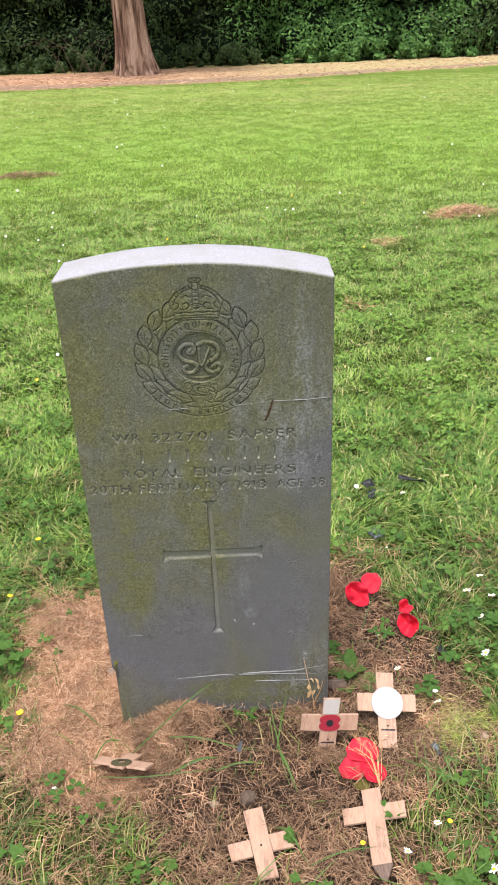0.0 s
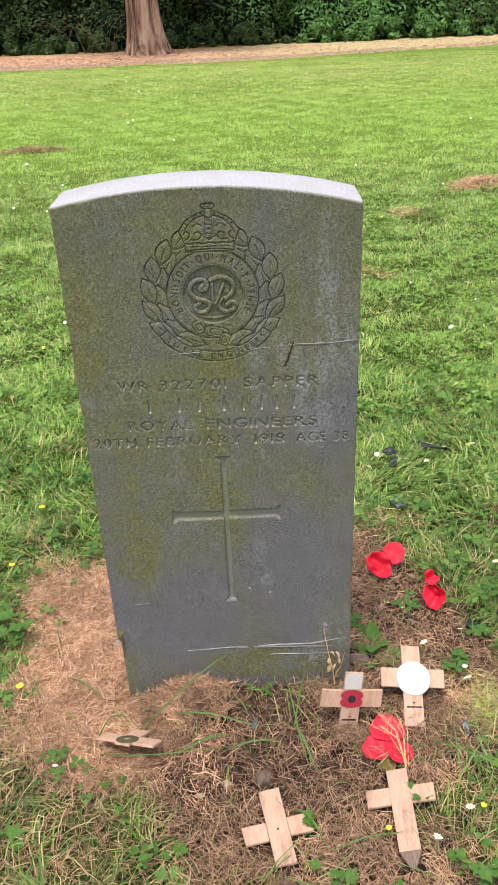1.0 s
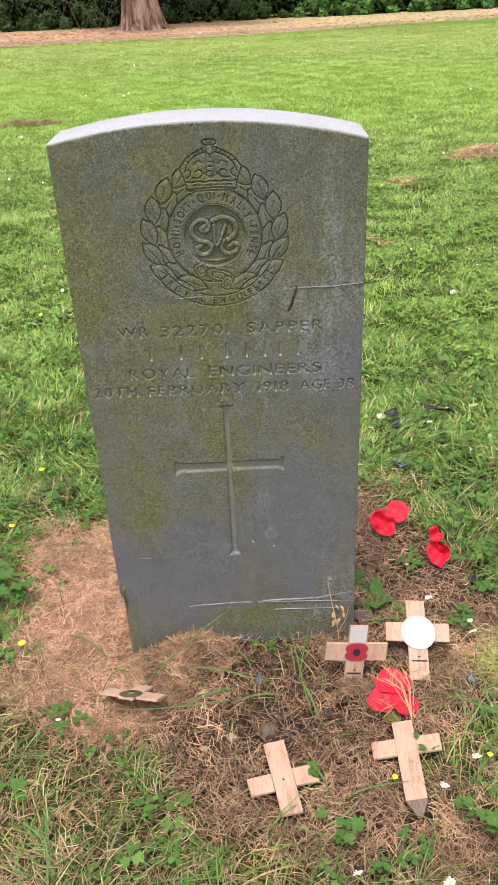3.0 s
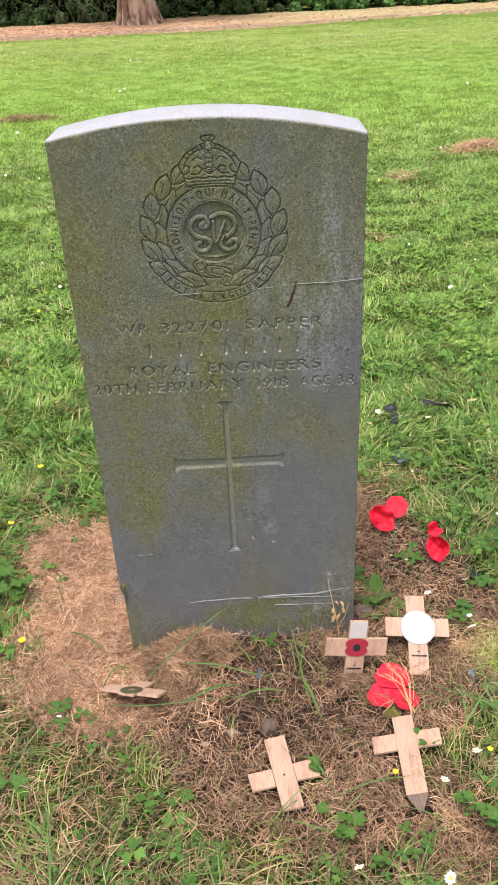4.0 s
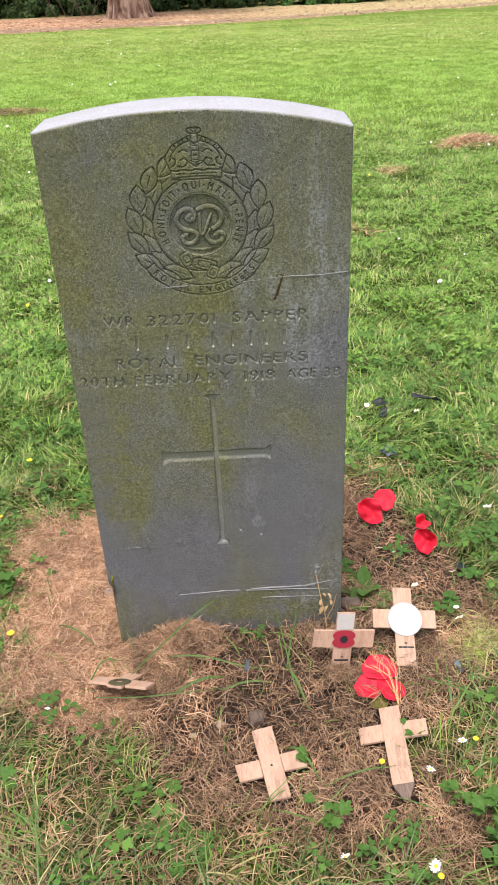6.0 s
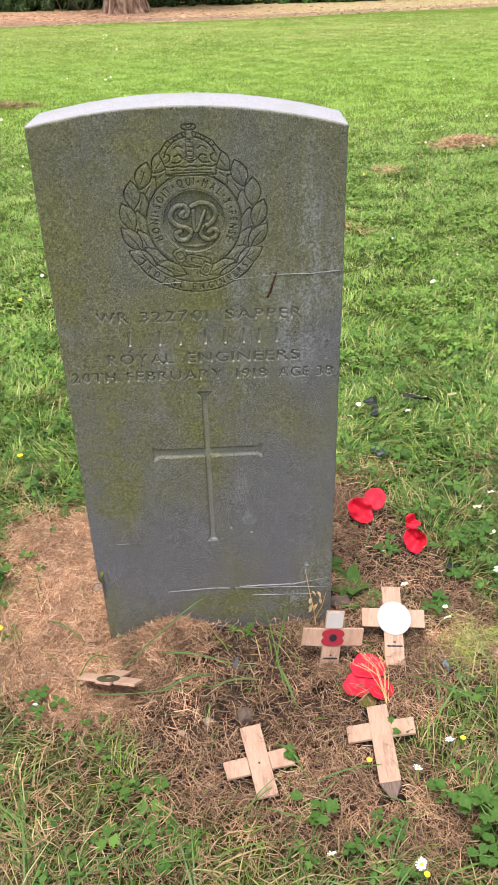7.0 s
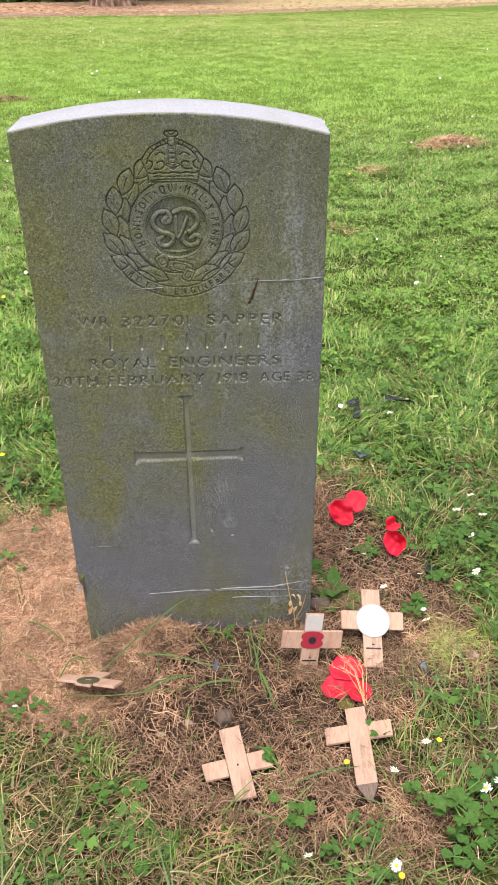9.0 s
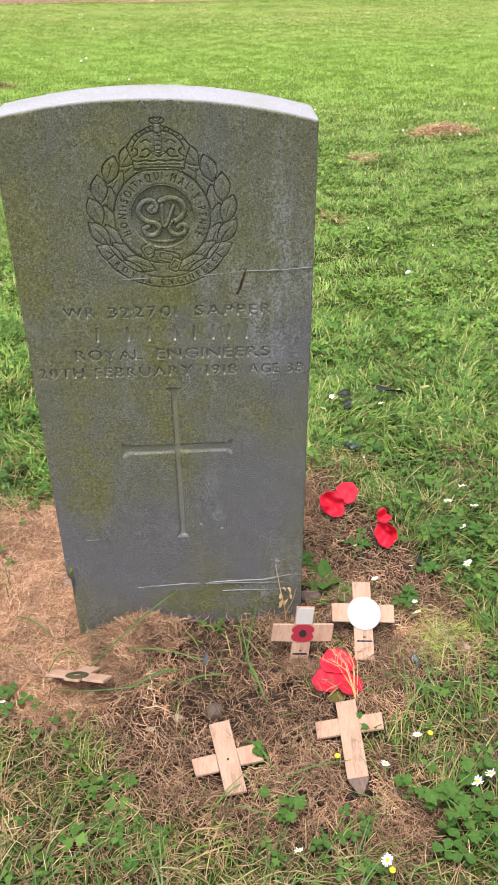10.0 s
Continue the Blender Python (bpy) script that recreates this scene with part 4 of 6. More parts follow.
def redwood(x, y):
    g = np.random.default_rng(77)
    tree = empty("tree", pose(x, y, float(rise(x, y)) - 0.05), "tall conifer with fluted red-brown fibrous trunk", "tree")
    bm = bmesh.new()
    sides, rings = 72, []
    phase = g.uniform(0, 6.28, 6)
    for z in np.concatenate((np.linspace(0, 3, 26), np.linspace(3.6, 15, 16))):
        base = 0.40 * (1 - z / 17) + 0.02 + 0.13 * math.exp(-z / 0.28) + 0.05 * math.exp(-z / 1.1)
        row = []
        for k in range(sides):
            a = 2 * math.pi * k / sides
            flute = 0.85 * math.sin(5 * a + phase[0] + 0.25 * z) + 0.35 * math.sin(8 * a + phase[1] - 0.3 * z) + 0.22 * math.sin(13 * a + phase[2] + 0.5 * z)
            flute += 0.5 * abs(math.sin(2.5 * a + phase[3]))
            r = base * (1 + (0.11 + 0.16 * math.exp(-z / 0.4)) * flute) + 0.003 * math.sin(23 * a + 2 * math.sin(z * 2 + phase[4]))
            row.append(bm.verts.new((r * math.cos(a) + 0.05 - 0.07 * z * math.exp(-z / 6), r * math.sin(a), z)))
        rings.append(row)
    for p, q in zip(rings, rings[1:]):
        for k in range(sides):
            bm.faces.new((p[k], p[(k + 1) % sides], q[(k + 1) % sides], q[k]))
    bm.faces.new(rings[-1])
    part("trunk", bm, BARK, tree, smooth=True)
    spots, outs = [], []
    for k in range(34):
        z = 5.2 + 9.6 * k / 34
        a = 2.4 * k + g.uniform(-0.3, 0.3)
        long = 3.0 * (1 - (z - 5) / 11.5) + 0.5
        tip = Vector((math.cos(a) * long, math.sin(a) * long, z - 0.35 * long + 0.3))
        midp = Vector((math.cos(a) * long * 0.5, math.sin(a) * long * 0.5, z + 0.1))
        part("limb", tube([(0, 0, z), midp, tip], (0.06, 0.035, 0.01)), BARK, tree)
        for _ in range(150):
            t = g.uniform(0.25, 1.0)
            p = Vector((0, 0, z)).lerp(midp, t * 2) if t < 0.5 else midp.lerp(tip, t * 2 - 1)
            off = g.normal(0, 0.16 + 0.1 * t, 3)
            spots.append((p.x + off[0], p.y + off[1], p.z + off[2] - 0.1))
            outs.append((math.cos(a) * 0.3, math.sin(a) * 0.3, 1.0))
    crown = part("crown", mesh_np("crown", *leaf_cloud(np.array(spots), np.array(outs), 0.16, g)), HEDGE, tree)
    crown["kind"] = "stuff"


redwood(-2.66, 23.3)
g = np.random.default_rng(5)
for k in range(9):
    x, y = -4.6 + g.uniform(-0.9, 0.9), 26.0 + g.uniform(-0.3, 0.3)
    a = g.uniform(-0.5, 0.5) + (math.pi if k % 2 else 0)
    pts = [(x, y, 0.03), (x + 0.3 * math.cos(a), y, 0.45 + 0.3 * g.random()), (x + 0.8 * math.cos(a), y - 0.2, 0.7 + 0.5 * g.random()), (x + 1.3 * math.cos(a), y - 0.3, 0.6 + 0.7 * g.random())]
    pts = [(px, py, pz + float(rise(x, y)) - 0.02) for px, py, pz in pts]
    tagged(part("dead_branch", tube(pts, (0.012, 0.009, 0.006, 0.003), 5), TWIG, None), "bare dead branch arching from the undergrowth", "branch", "dead branches")


# ---- grass, mowings and small leaves ----
def clear_of_stone(x, y, pad=0.004):
    """Off the stone and off the two crosses that lie flat."""
    free = np.ones(np.shape(x), bool)
    for cx, cy, tx, ty, down, up in ((0.0607, -0.2765, -0.185, 0.982, 0.057, 0.069), (0.2410, -0.2297, 0.013, 1.0, 0.115, 0.048)):
        u, v = (x - cx) * ty - (y - cy) * tx, (x - cx) * tx + (y - cy) * ty
        free &= ~(((np.abs(u) < 0.019) & (v > -down) & (v < up)) | ((np.abs(v) < 0.019) & (np.abs(u) < 0.053)))
    return free & ~((np.abs(x) < HALF + pad) & (y > -pad) & (y < DEEP + pad))


def scatter(count, x_half, y0, y1, g, keep):
    """Random places in a strip whose half-width may grow with y; keep: the chance of each to stay."""
    y = g.uniform(y0, y1, count)
    half = x_half(y)
    top = x_half(np.array([y0, y1])).max()
    x = g.uniform(-top, top, count)
    ok = (np.abs(x) < half) & clear_of_stone(x, y) & (g.random(count) < keep(x, y))
    return x[ok], y[ok]


def blades(x, y, g, long, wide, lean, segs=2, z_off=0.0):
    """Tapering, curving blades of grass as arrays."""
    n = len(x)
    L = long * g.uniform(0.55, 1.35, n)
    W = wide * g.uniform(0.6, 1.3, n)
    a = 4.0 * fractal(x, y, 1.8, 91, 3) + g.normal(0, 0.9, n)
    t0 = np.radians(g.uniform(lean[0], lean[1], n))
    bend = np.radians(g.uniform(10, 55, n))
    side = np.stack((-np.sin(a), np.cos(a), g.normal(0, 0.25, n)), -1)
    p = np.stack((x, y, rise(x, y) + z_off), -1)
    rows = []
    for k in range(segs + 1):
        w = W * (1.0, 0.85, 0.6)[k] if k < segs else None
        rows.append((p, w))
        th = t0 + bend * k / max(1, segs - 1)
        stepv = np.stack((np.cos(a) * np.sin(th), np.sin(a) * np.sin(th), np.maximum(np.cos(th), -0.2)), -1)
        p = p + stepv * (L / segs)[:, None]
    vs = []
    for q, w in rows[:-1]:
        vs += [q - side * (w / 2)[:, None], q + side * (w / 2)[:, None]]
    vs.append(rows[-1][0])
    m = len(vs)
    v = np.stack(vs, 1)
    k = np.arange(n)[:, None] * m
    parts, sizes = [], []
    for s in range(segs - 1):
        parts.append(k + np.array([2 * s, 2 * s + 1, 2 * s + 3, 2 * s + 2]))
        sizes.append(4)
    parts.append(k + np.array([m - 3, m - 2, m - 1]))
    sizes.append(3)
    return v.reshape(-1, 3), np.concatenate(parts, 1).ravel(), np.tile(sizes, n)


def straws(x, y, g, long, wide, layer, tilt=14):
    """Dry bent strips lying over one another."""
    n = len(x)
    L, W = long * g.uniform(0.35, 1.5, n), wide * g.uniform(0.5, 1.4, n)
    a = g.uniform(0, 2 * np.pi, n)
    el = np.radians(g.normal(0, tilt, n))
    turn = g.normal(0, 0.8, n)
    z = rise(x, y) + layer * g.random(n) + np.abs(np.sin(el)) * L * 0.4
    mid = np.stack((x, y, z), -1)
    d1 = np.stack((np.cos(a) * np.cos(el), np.sin(a) * np.cos(el), np.sin(el)), -1) * (L / 2)[:, None]
    d2 = np.stack((np.cos(a + turn) * np.cos(el), np.sin(a + turn) * np.cos(el), np.sin(el) - 0.25), -1) * (L / 2)[:, None]
    side = np.stack((-np.sin(a), np.cos(a), g.normal(0, 0.5, n)), -1) * (W / 2)[:, None]
    v = np.stack((mid - d1 - side * 0.6, mid - d1 + side * 0.6, mid - side, mid + side, mid + d2 - side * 0.5, mid + d2 + side * 0.5), 1)
    k = np.arange(n)[:, None] * 6
    loops = np.concatenate((k, k + 1, k + 3, k + 2, k + 2, k + 3, k + 5, k + 4), 1).ravel()
    return v.reshape(-1, 3), loops, np.full(n * 2, 4)


OUTLINES = {
    "clover": ((0.0, 0.0), (0.34, 0.38), (0.42, 0.78), (0.16, 1.0), (0.0, 0.9), (-0.16, 1.0), (-0.42, 0.78), (-0.34, 0.38)),
    "oval": ((0.0, 0.0), (0.22, 0.3), (0.28, 0.62), (0.14, 0.9), (0.0, 1.0), (-0.14, 0.9), (-0.28, 0.62), (-0.22, 0.3)),
    "lobed": ((0.0, 0.0), (0.18, 0.24), (0.42, 0.38), (0.34, 0.52), (0.48, 0.72), (0.26, 0.74), (0.15, 0.66), (0.13, 0.86), (0.0, 1.0),
              (-0.13, 0.86), (-0.15, 0.66), (-0.26, 0.74), (-0.48, 0.72), (-0.34, 0.52), (-0.42, 0.38), (-0.18, 0.24)),
}


def trefoils(x, y, g, size, high, outline="clover", count=3):
    """Small leaves of three leaflets each on invisible short stalks close to the turf."""
    o = np.array(OUTLINES[outline])
    n, m = len(x), len(o)
    s = size * g.uniform(0.6, 1.3, n)
    a0 = g.uniform(0, 2 * np.pi, n)
    tilt = g.normal(0, 0.32, (n, 2))
    c = np.stack((x, y, rise(x, y) + high * g.uniform(0.3, 1.0, n)), -1)
    vs = []
    for k in range(count):
        a = a0 + k * 2 * np.pi / count * (1 if count < 4 else 0.8)
        u, w = o[:, 0][None] * s[:, None], o[:, 1][None] * s[:, None]
        px = np.cos(a)[:, None] * w - np.sin(a)[:, None] * u
        py = np.sin(a)[:, None] * w + np.cos(a)[:, None] * u
        pz = tilt[:, :1] * px + tilt[:, 1:] * py + 0.25 * np.abs(u) - 0.18 * w * w / s[:, None]
        vs.append(np.stack((px, py, pz), -1) + c[:, None])
    v = np.stack(vs, 1).reshape(-1, 3)
    return v, np.arange(len(v)), np.full(n * count, m)


def stuff(name, arrays, material, label, category):
    return tagged(part(name, mesh_np(name, *arrays), material), label, category, kind="stuff")


def near_half(y):
    return np.full(np.shape(y), 0.95)


def far_half(y):
    return 0.36 * (y + 1.0) + 0.45


def tufty(x, y, scale=1.6, seed=20):
    return 0.55 + 0.45 * fractal(x, y, scale, seed, 3)


g = np.random.default_rng(41)
x, y = scatter(130000, near_half, -0.85, 1.25, g, lambda x, y: smooth01(0.95 - np.abs(x), 0, 0.25) * smooth01(y + 0.85, 0, 0.2) * np.clip((1 - bareness(x, y)) * (0.35 + 0.65 * tufty(x, y)) * (1 - 0.72 * (y < -0.1) * (tufty(x, y, 2.4, 88) > 0.40)) + 0.012 + 0.014 * (y < -0.04), 0, 1))
back = y + 0.1 * fractal(x, y, 2, 72, 2) > 0.42
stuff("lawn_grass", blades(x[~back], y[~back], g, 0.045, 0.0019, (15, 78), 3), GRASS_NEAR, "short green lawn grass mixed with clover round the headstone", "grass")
stuff("lawn_grass", blades(x[back], y[back], g, 0.045, 0.0028, (15, 75), 3), GRASS, "fresh green lawn grass just behind the headstone", "grass")
x, y = scatter(16000, near_half, -0.75, 1.0, g, lambda x, y: np.clip(((1 - bareness(x, y)) ** 1.5 * smooth01(np.hypot(x, y), 0.3, 0.55) * (0.3 + 0.7 * (tufty(x, y, 2.2, 9) > 0.5))), 0, 0.9) + 0.01)
stuff("coarse_grass", blades(x, y, g, 0.095, 0.0023, (45, 88), 3), GRASS_LONG, "longer coarse grass blades flopping over the mowings", "grass")
x, y = scatter(640000, far_half, 1.15, 5.4, g, lambda x, y: (0.3 + 0.7 * tufty(x, y)) * smooth01(5.4 - y, 0.0, 2.4) * smooth01(far_half(y) - np.abs(x), 0.0, 0.4))
stuff("lawn_grass", blades(x[:200000], y[:200000], g, 0.032, 0.0026, (15, 75), 2), GRASS, "short mown lawn grass behind the headstone", "grass")
x, y = scatter(520000, far_half, 3.0, 11.5, g, lambda x, y: (0.35 + 0.65 * tufty(x, y, 0.9)) * smooth01(y, 3.0, 5.4) * smooth01(11.5 - y, 0, 2) * smooth01(far_half(y) - np.abs(x), 0.0, 0.4))
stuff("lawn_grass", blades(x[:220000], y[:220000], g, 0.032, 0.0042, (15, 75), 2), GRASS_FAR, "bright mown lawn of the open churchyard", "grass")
x, y = scatter(260000, far_half, 9.5, 18.6, g, lambda x, y: (0.25 + 0.75 * tufty(x, y, 0.6)) * smooth01(y, 9.5, 11.5) * smooth01(18.6 - y, 0, 2.5) * smooth01(far_half(y) - np.abs(x), 0.0, 0.4))
stuff("lawn_grass", blades(x[:110000], y[:110000], g, 0.034, 0.0075, (15, 70), 2), GRASS_FAR, "bright mown lawn towards the path", "grass")

x, y = scatter(60000, far_half, 0.5, 6.5, g, lambda x, y: (0.15 + 0.85 * (tufty(x, y, 1.1, 44) > 0.5)) * smooth01(6.5 - y, 0, 3) * smooth01(far_half(y) - np.abs(x), 0.0, 0.4) * (1 - bareness(x, y)))
stuff("mown_clippings", straws(x[:16000], y[:16000], g, 0.019, 0.0030, 0.03, 24), CLIPPINGS, "pale green cut leaves lying over the lawn", "clippings")

x, y = g.normal(0, 6.0, 120000), g.normal(4.0, 6.0, 120000)
ok = (y < 18.5) & (y > -14) & (np.abs(x) < 24) & ((np.abs(x) > far_half(y) - 0.4) | (y < -0.7)) & (np.hypot(x, y) > 0.95)
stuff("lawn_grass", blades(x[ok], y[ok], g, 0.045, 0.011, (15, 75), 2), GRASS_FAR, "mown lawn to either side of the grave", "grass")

x, y = g.uniform(-3.4, 3.4, 110000), g.uniform(-2.0, 5.5, 110000)
ok = ((np.abs(x) > np.maximum(far_half(y) - 0.35, 0.72)) | (y < -0.7)) & (g.random(110000) < 0.8 * smooth01(3.4 - np.abs(x), 0, 1.6) * smooth01(y, -2.0, -0.9) * smooth01(5.5 - y, 0, 1.5))
stuff("lawn_grass", blades(x[ok], y[ok], g, 0.042, 0.0042, (15, 75), 2), GRASS, "shaggy lawn grass to either side of the grave", "grass")

x, y = g.normal(0.425, 0.035, 520), g.normal(-0.05, 0.035, 520)
stuff("fine_grass", blades(x, y, g, 0.042, 0.0013, (45, 88), 3), FINE_GRASS, "fine yellow-green grass tuft beside the crosses", "grass")

# dry mowings
x, y = scatter(330000, lambda y: np.full(np.shape(y), 0.62), -0.5, 0.55, g, matting)
old = x + 0.05 * fractal(x, y, 3, 71, 2) > -0.17
stuff("dry_mowings", straws(x[~old], y[~old], g, 0.023, 0.00085, 0.013, 16), STRAW, "matted orange dry grass mowings beside the headstone", "mowings")
stuff("dry_mowings", straws(x[old], y[old], g, 0.024, 0.00085, 0.012, 16), STRAW_DARK, "matted brown dry grass mowings on bare soil", "mowings")
x, y = scatter(95000, lambda y: np.full(np.shape(y), 0.75), -0.75, 1.1, g, lambda x, y: (1 - 0.6 * open_soil(x, y)) * (0.06 + 0.5 * (tufty(x, y, 2.5, 33) > 0.7) * (y < 0.1) + 0.3 * (tufty(x, y, 2.5, 34) > 0.75) + np.where(x < 0.02, 0.75, 0.5) * (y < -0.1)))
stuff("dry_mowings", straws(x, y, g, 0.03, 0.0009, 0.022), STRAW_DARK, "scattered dry mowings among the grass", "mowings")
x = np.concatenate([g.normal(-0.082, 0.034, 4200), g.normal(0.15, 0.03, 500), g.normal(0.178, 0.018, 420)])
y = -np.abs(np.concatenate([g.normal(0.012, 0.035, 4200), g.normal(0.012, 0.03, 500), g.normal(0.108, 0.006, 420)])) - 0.006
stuff("dry_mowings", straws(x, y, g, 0.026, 0.0009, 0.02, 15), STRAW_DARK, "small heap of dry mowings against the headstone", "mowings")
for cx, cy, sx, sy, n in ((1.44, 3.93, 0.085, 0.07, 1700), (1.30, 3.87, 0.04, 0.04, 350), (-1.78, 5.96, 0.13, 0.05, 900), (-1.56, 6.04, 0.06, 0.04, 250), (0.85, 3.27, 0.045, 0.04, 160), (0.55, 2.2, 0.05, 0.04, 70), (0.31, 0.46, 0.05, 0.025, 500)):
    x, y = g.normal(cx, sx, n), g.normal(cy, sy, n)
    heap = part("hay_heap", mesh_np("hay_heap", *straws(x, y, g, 0.05 if cy > 1 else 0.03, 0.0026 if cy > 1 else 0.0012, 0.022 if cy > 1 else 0.02, 18)), STRAW_DARK if cy > 5 else STRAW)
    tagged(heap, "little heap of brown dry mowings on the lawn", "hay", "hay heaps", "stuff")

# twigs and needles along the worn path under the trees
x = g.uniform(-9.5, 11, 9000)
y = 18.3 + 0.33 * np.maximum(x - 0.5, 0) + 6.5 * g.random(9000) ** 1.3
stuff("needle_litter", straws(x, y, g, 0.09, 0.011, 0.012, 8), LITTER, "orange-brown needle litter and twigs along the worn path", "litter")

# clover and herbs in the turf
x, y = scatter(9000, near_half, -0.75, 1.25, g, lambda x, y: np.clip((1 - bareness(x, y)) * (tufty(x, y, 2.4, 51) > 0.42) * np.where(y < -0.05, 0.3, 0.9) + 0.005, 0, 1))
stuff("clover", trefoils(x, y, g, 0.0085, 0.035), CLOVER, "low clover leaves spread through the lawn", "clover")
x, y = scatter(70000, far_half, 0.9, 5.0, g, lambda x, y: 0.6 * (tufty(x, y, 1.7, 52) > 0.45) * smooth01(far_half(y) - np.abs(x), 0.0, 0.4) * smooth01(5.0 - y, 0.0, 2.8))
stuff("clover", trefoils(x[:14000], y[:14000], g, 0.0100, 0.038), LAWN_CLOVER, "low clover leaves spread through the lawn", "clover")
x, y = scatter(1500, near_half, -0.75, 1.25, g, lambda x, y: np.clip((1 - bareness(x, y)) * np.where(y < -0.05, 0.22, 0.7), 0, 1))
stuff("buttercup_leaves", trefoils(x, y, g, 0.017, 0.04, "lobed", 3), HERB, "lobed buttercup leaves among the grass", "leaves")

# flecks of flowers over the open lawn
def flecks(n, y0, y1, size, seed):
    g2 = np.random.default_rng(seed)
    x, y = scatter(n, far_half, y0, y1, g2, lambda x, y: 0.2 + 0.8 * (tufty(x, y, 0.5, seed) > 0.6))
    o = np.array([(math.cos(a), math.sin(a)) for a in np.linspace(0, 2 * math.pi, 7, endpoint=False)])
    s = size * g2.uniform(0.5, 1.2, (len(x), 1))
    v = np.stack((x[:, None] + o[:, 0] * s, y[:, None] + o[:, 1] * s, np.broadcast_to((rise(x, y) + 0.035)[:, None], (len(x), 7)) + o[:, 1] * s * 0.6), -1).reshape(-1, 3)
    return v, np.arange(len(v)), np.full(len(x), 7)


stuff("lawn_daisies", flecks(130, 1.3, 5.0, 0.006, 61), PETAL, "white daisies dotted over the lawn", "flowers")
stuff("lawn_daisies", flecks(300, 5.0, 17.0, 0.008, 62), PETAL, "white daisies dotted over the distant lawn", "flowers")
stuff("lawn_buttercups", flecks(60, 1.3, 8.0, 0.006, 63), YELLOW, "yellow buttercups dotted over the lawn", "flowers")


# ---- memorial crosses ----
def slab(outline, thick, bevel=0.0006):
    """A flat board from its outline in x and y, its back at z = 0, with softened edges."""
    bm = bmesh.new()
    f = bm.faces.new([bm.verts.new((px, py, 0)) for px, py in outline])
    r = bmesh.ops.extrude_face_region(bm, geom=[f])
    for v in r["geom"]:
        if isinstance(v, bmesh.types.BMVert):
            v.co.z = thick
    if bevel:
        bmesh.ops.bevel(bm, geom=list(bm.edges), offset=bevel, segments=1, affect="EDGES")
    return bm


def wobble(pts, amount, seed):
    g2 = np.random.default_rng(seed)
    return [(px + g2.normal(0, amount), py + g2.normal(0, amount)) for px, py in pts]


def cross(m, label, down, up, arm, wide=0.0295, stained=False, seed=0):
    """A little board cross: the arms' middle at the origin, lying in x and y, its face to +z."""
    c = empty("remembrance_cross", m, label, "cross", "remembrance crosses")
    h = wide / 2
    tip = 0.022 if stained else 0.0
    split = -down + tip + 0.004
    top = wobble([(-h, split if stained else -down + tip), (h, split if stained else -down + tip), (h, up), (-h, up)], 0.0006, seed)
    part("upright", slab(top, 0.0046), WOOD, c)
    if stained:
        foot = part("foot", slab([(-h * 0.98, split), (-h * 0.98, -down + tip), (-0.003, -down), (0.003, -down), (h * 0.98, -down + tip), (h * 0.98, split)], 0.0044), DAMP, c, "soil-stained pointed foot")
    for s in (-1, 1):
        a = wobble([(s * (h + 0.0002), -h * 0.98), (s * arm, -h), (s * arm, h), (s * (h + 0.0002), h * 0.98)], 0.0005, seed + 3 + s)
        if s < 0:
            a.reverse()
        part("arm", slab(a, 0.0044), WOOD, c)
    return c


def bars(parent, items, z=0.0048):
    for bx, by, bw, bh in items:
        part("lettering", slab([(bx, by), (bx + bw, by), (bx + bw, by + bh), (bx, by + bh)], 0.0004, 0), BLACK, parent, "small dark printed line").location.z = z


def frame_from(origin, along, normal):
    """A pose with local y along and local z near the normal."""
    yv = Vector(along).normalized()
    xv = yv.cross(Vector(normal)).normalized()
    zv = xv.cross(yv)
    m = Matrix((xv, yv, zv)).transposed().to_4x4()
    m.translation = origin
    return m


# two bare crosses lying on the mowings
cross(frame_from((0.0607, -0.2765, 0.012), (-0.185, 0.98, -0.03), (-0.058, 0.04, 0.99)), "bare pale wooden cross lying face up on dry grass", 0.054, 0.066, 0.0495, 0.0295, False, 2)
cross(frame_from((0.2410, -0.2297, 0.0147), (0.013, 1.0, -0.028), (-0.173, 0.03, 0.985)), "bare wooden cross with soil-stained point lying on grass", 0.114, 0.045, 0.0495, 0.0295, True, 5)
for nail_x, nail_y, of in ((0.0, 0.0, bpy.data.objects["remembrance_cross"]),):
    bm = bmesh.new()
    bmesh.ops.create_cone(bm, cap_ends=True, segments=12, radius1=0.0017, radius2=0.0014, depth=0.001)
    part("nail_hole", bm, BLACK, of, "dark nail hole").location = (nail_x, nail_y, 0.0048)
# cross with the white disc, leaning back into the clover
wc = cross(frame_from((0.2925, -0.026, 0.0395), (0.0075, 0.108, 0.062), (0.02, -0.52, 0.85)), "pale wooden cross with blank white paper disc leaning in clover", 0.077, 0.053, 0.0515, 0.0315, False, 8)
bm = bmesh.new()
bmesh.ops.create_cone(bm, cap_ends=True, segments=48, radius1=0.0285, radius2=0.0280, depth=0.0012)
bmesh.ops.translate(bm, verts=bm.verts, vec=(0.001, -0.001, 0.0054))
disc_ob = part("disc", bm, WHITE, wc, "faded blank white card disc")
for px, py, w in ((-0.012, -0.004, 0.007), (-0.002, -0.005, 0.005), (0.008, -0.003, 0.006)):
    part("scuff", slab([(px, py), (px + w, py + 0.0006), (px + w, py + 0.0014), (px, py + 0.0009)], 0.0003, 0), GREY_PAPER, disc_ob, "greyish scuff").location.z = 0.006
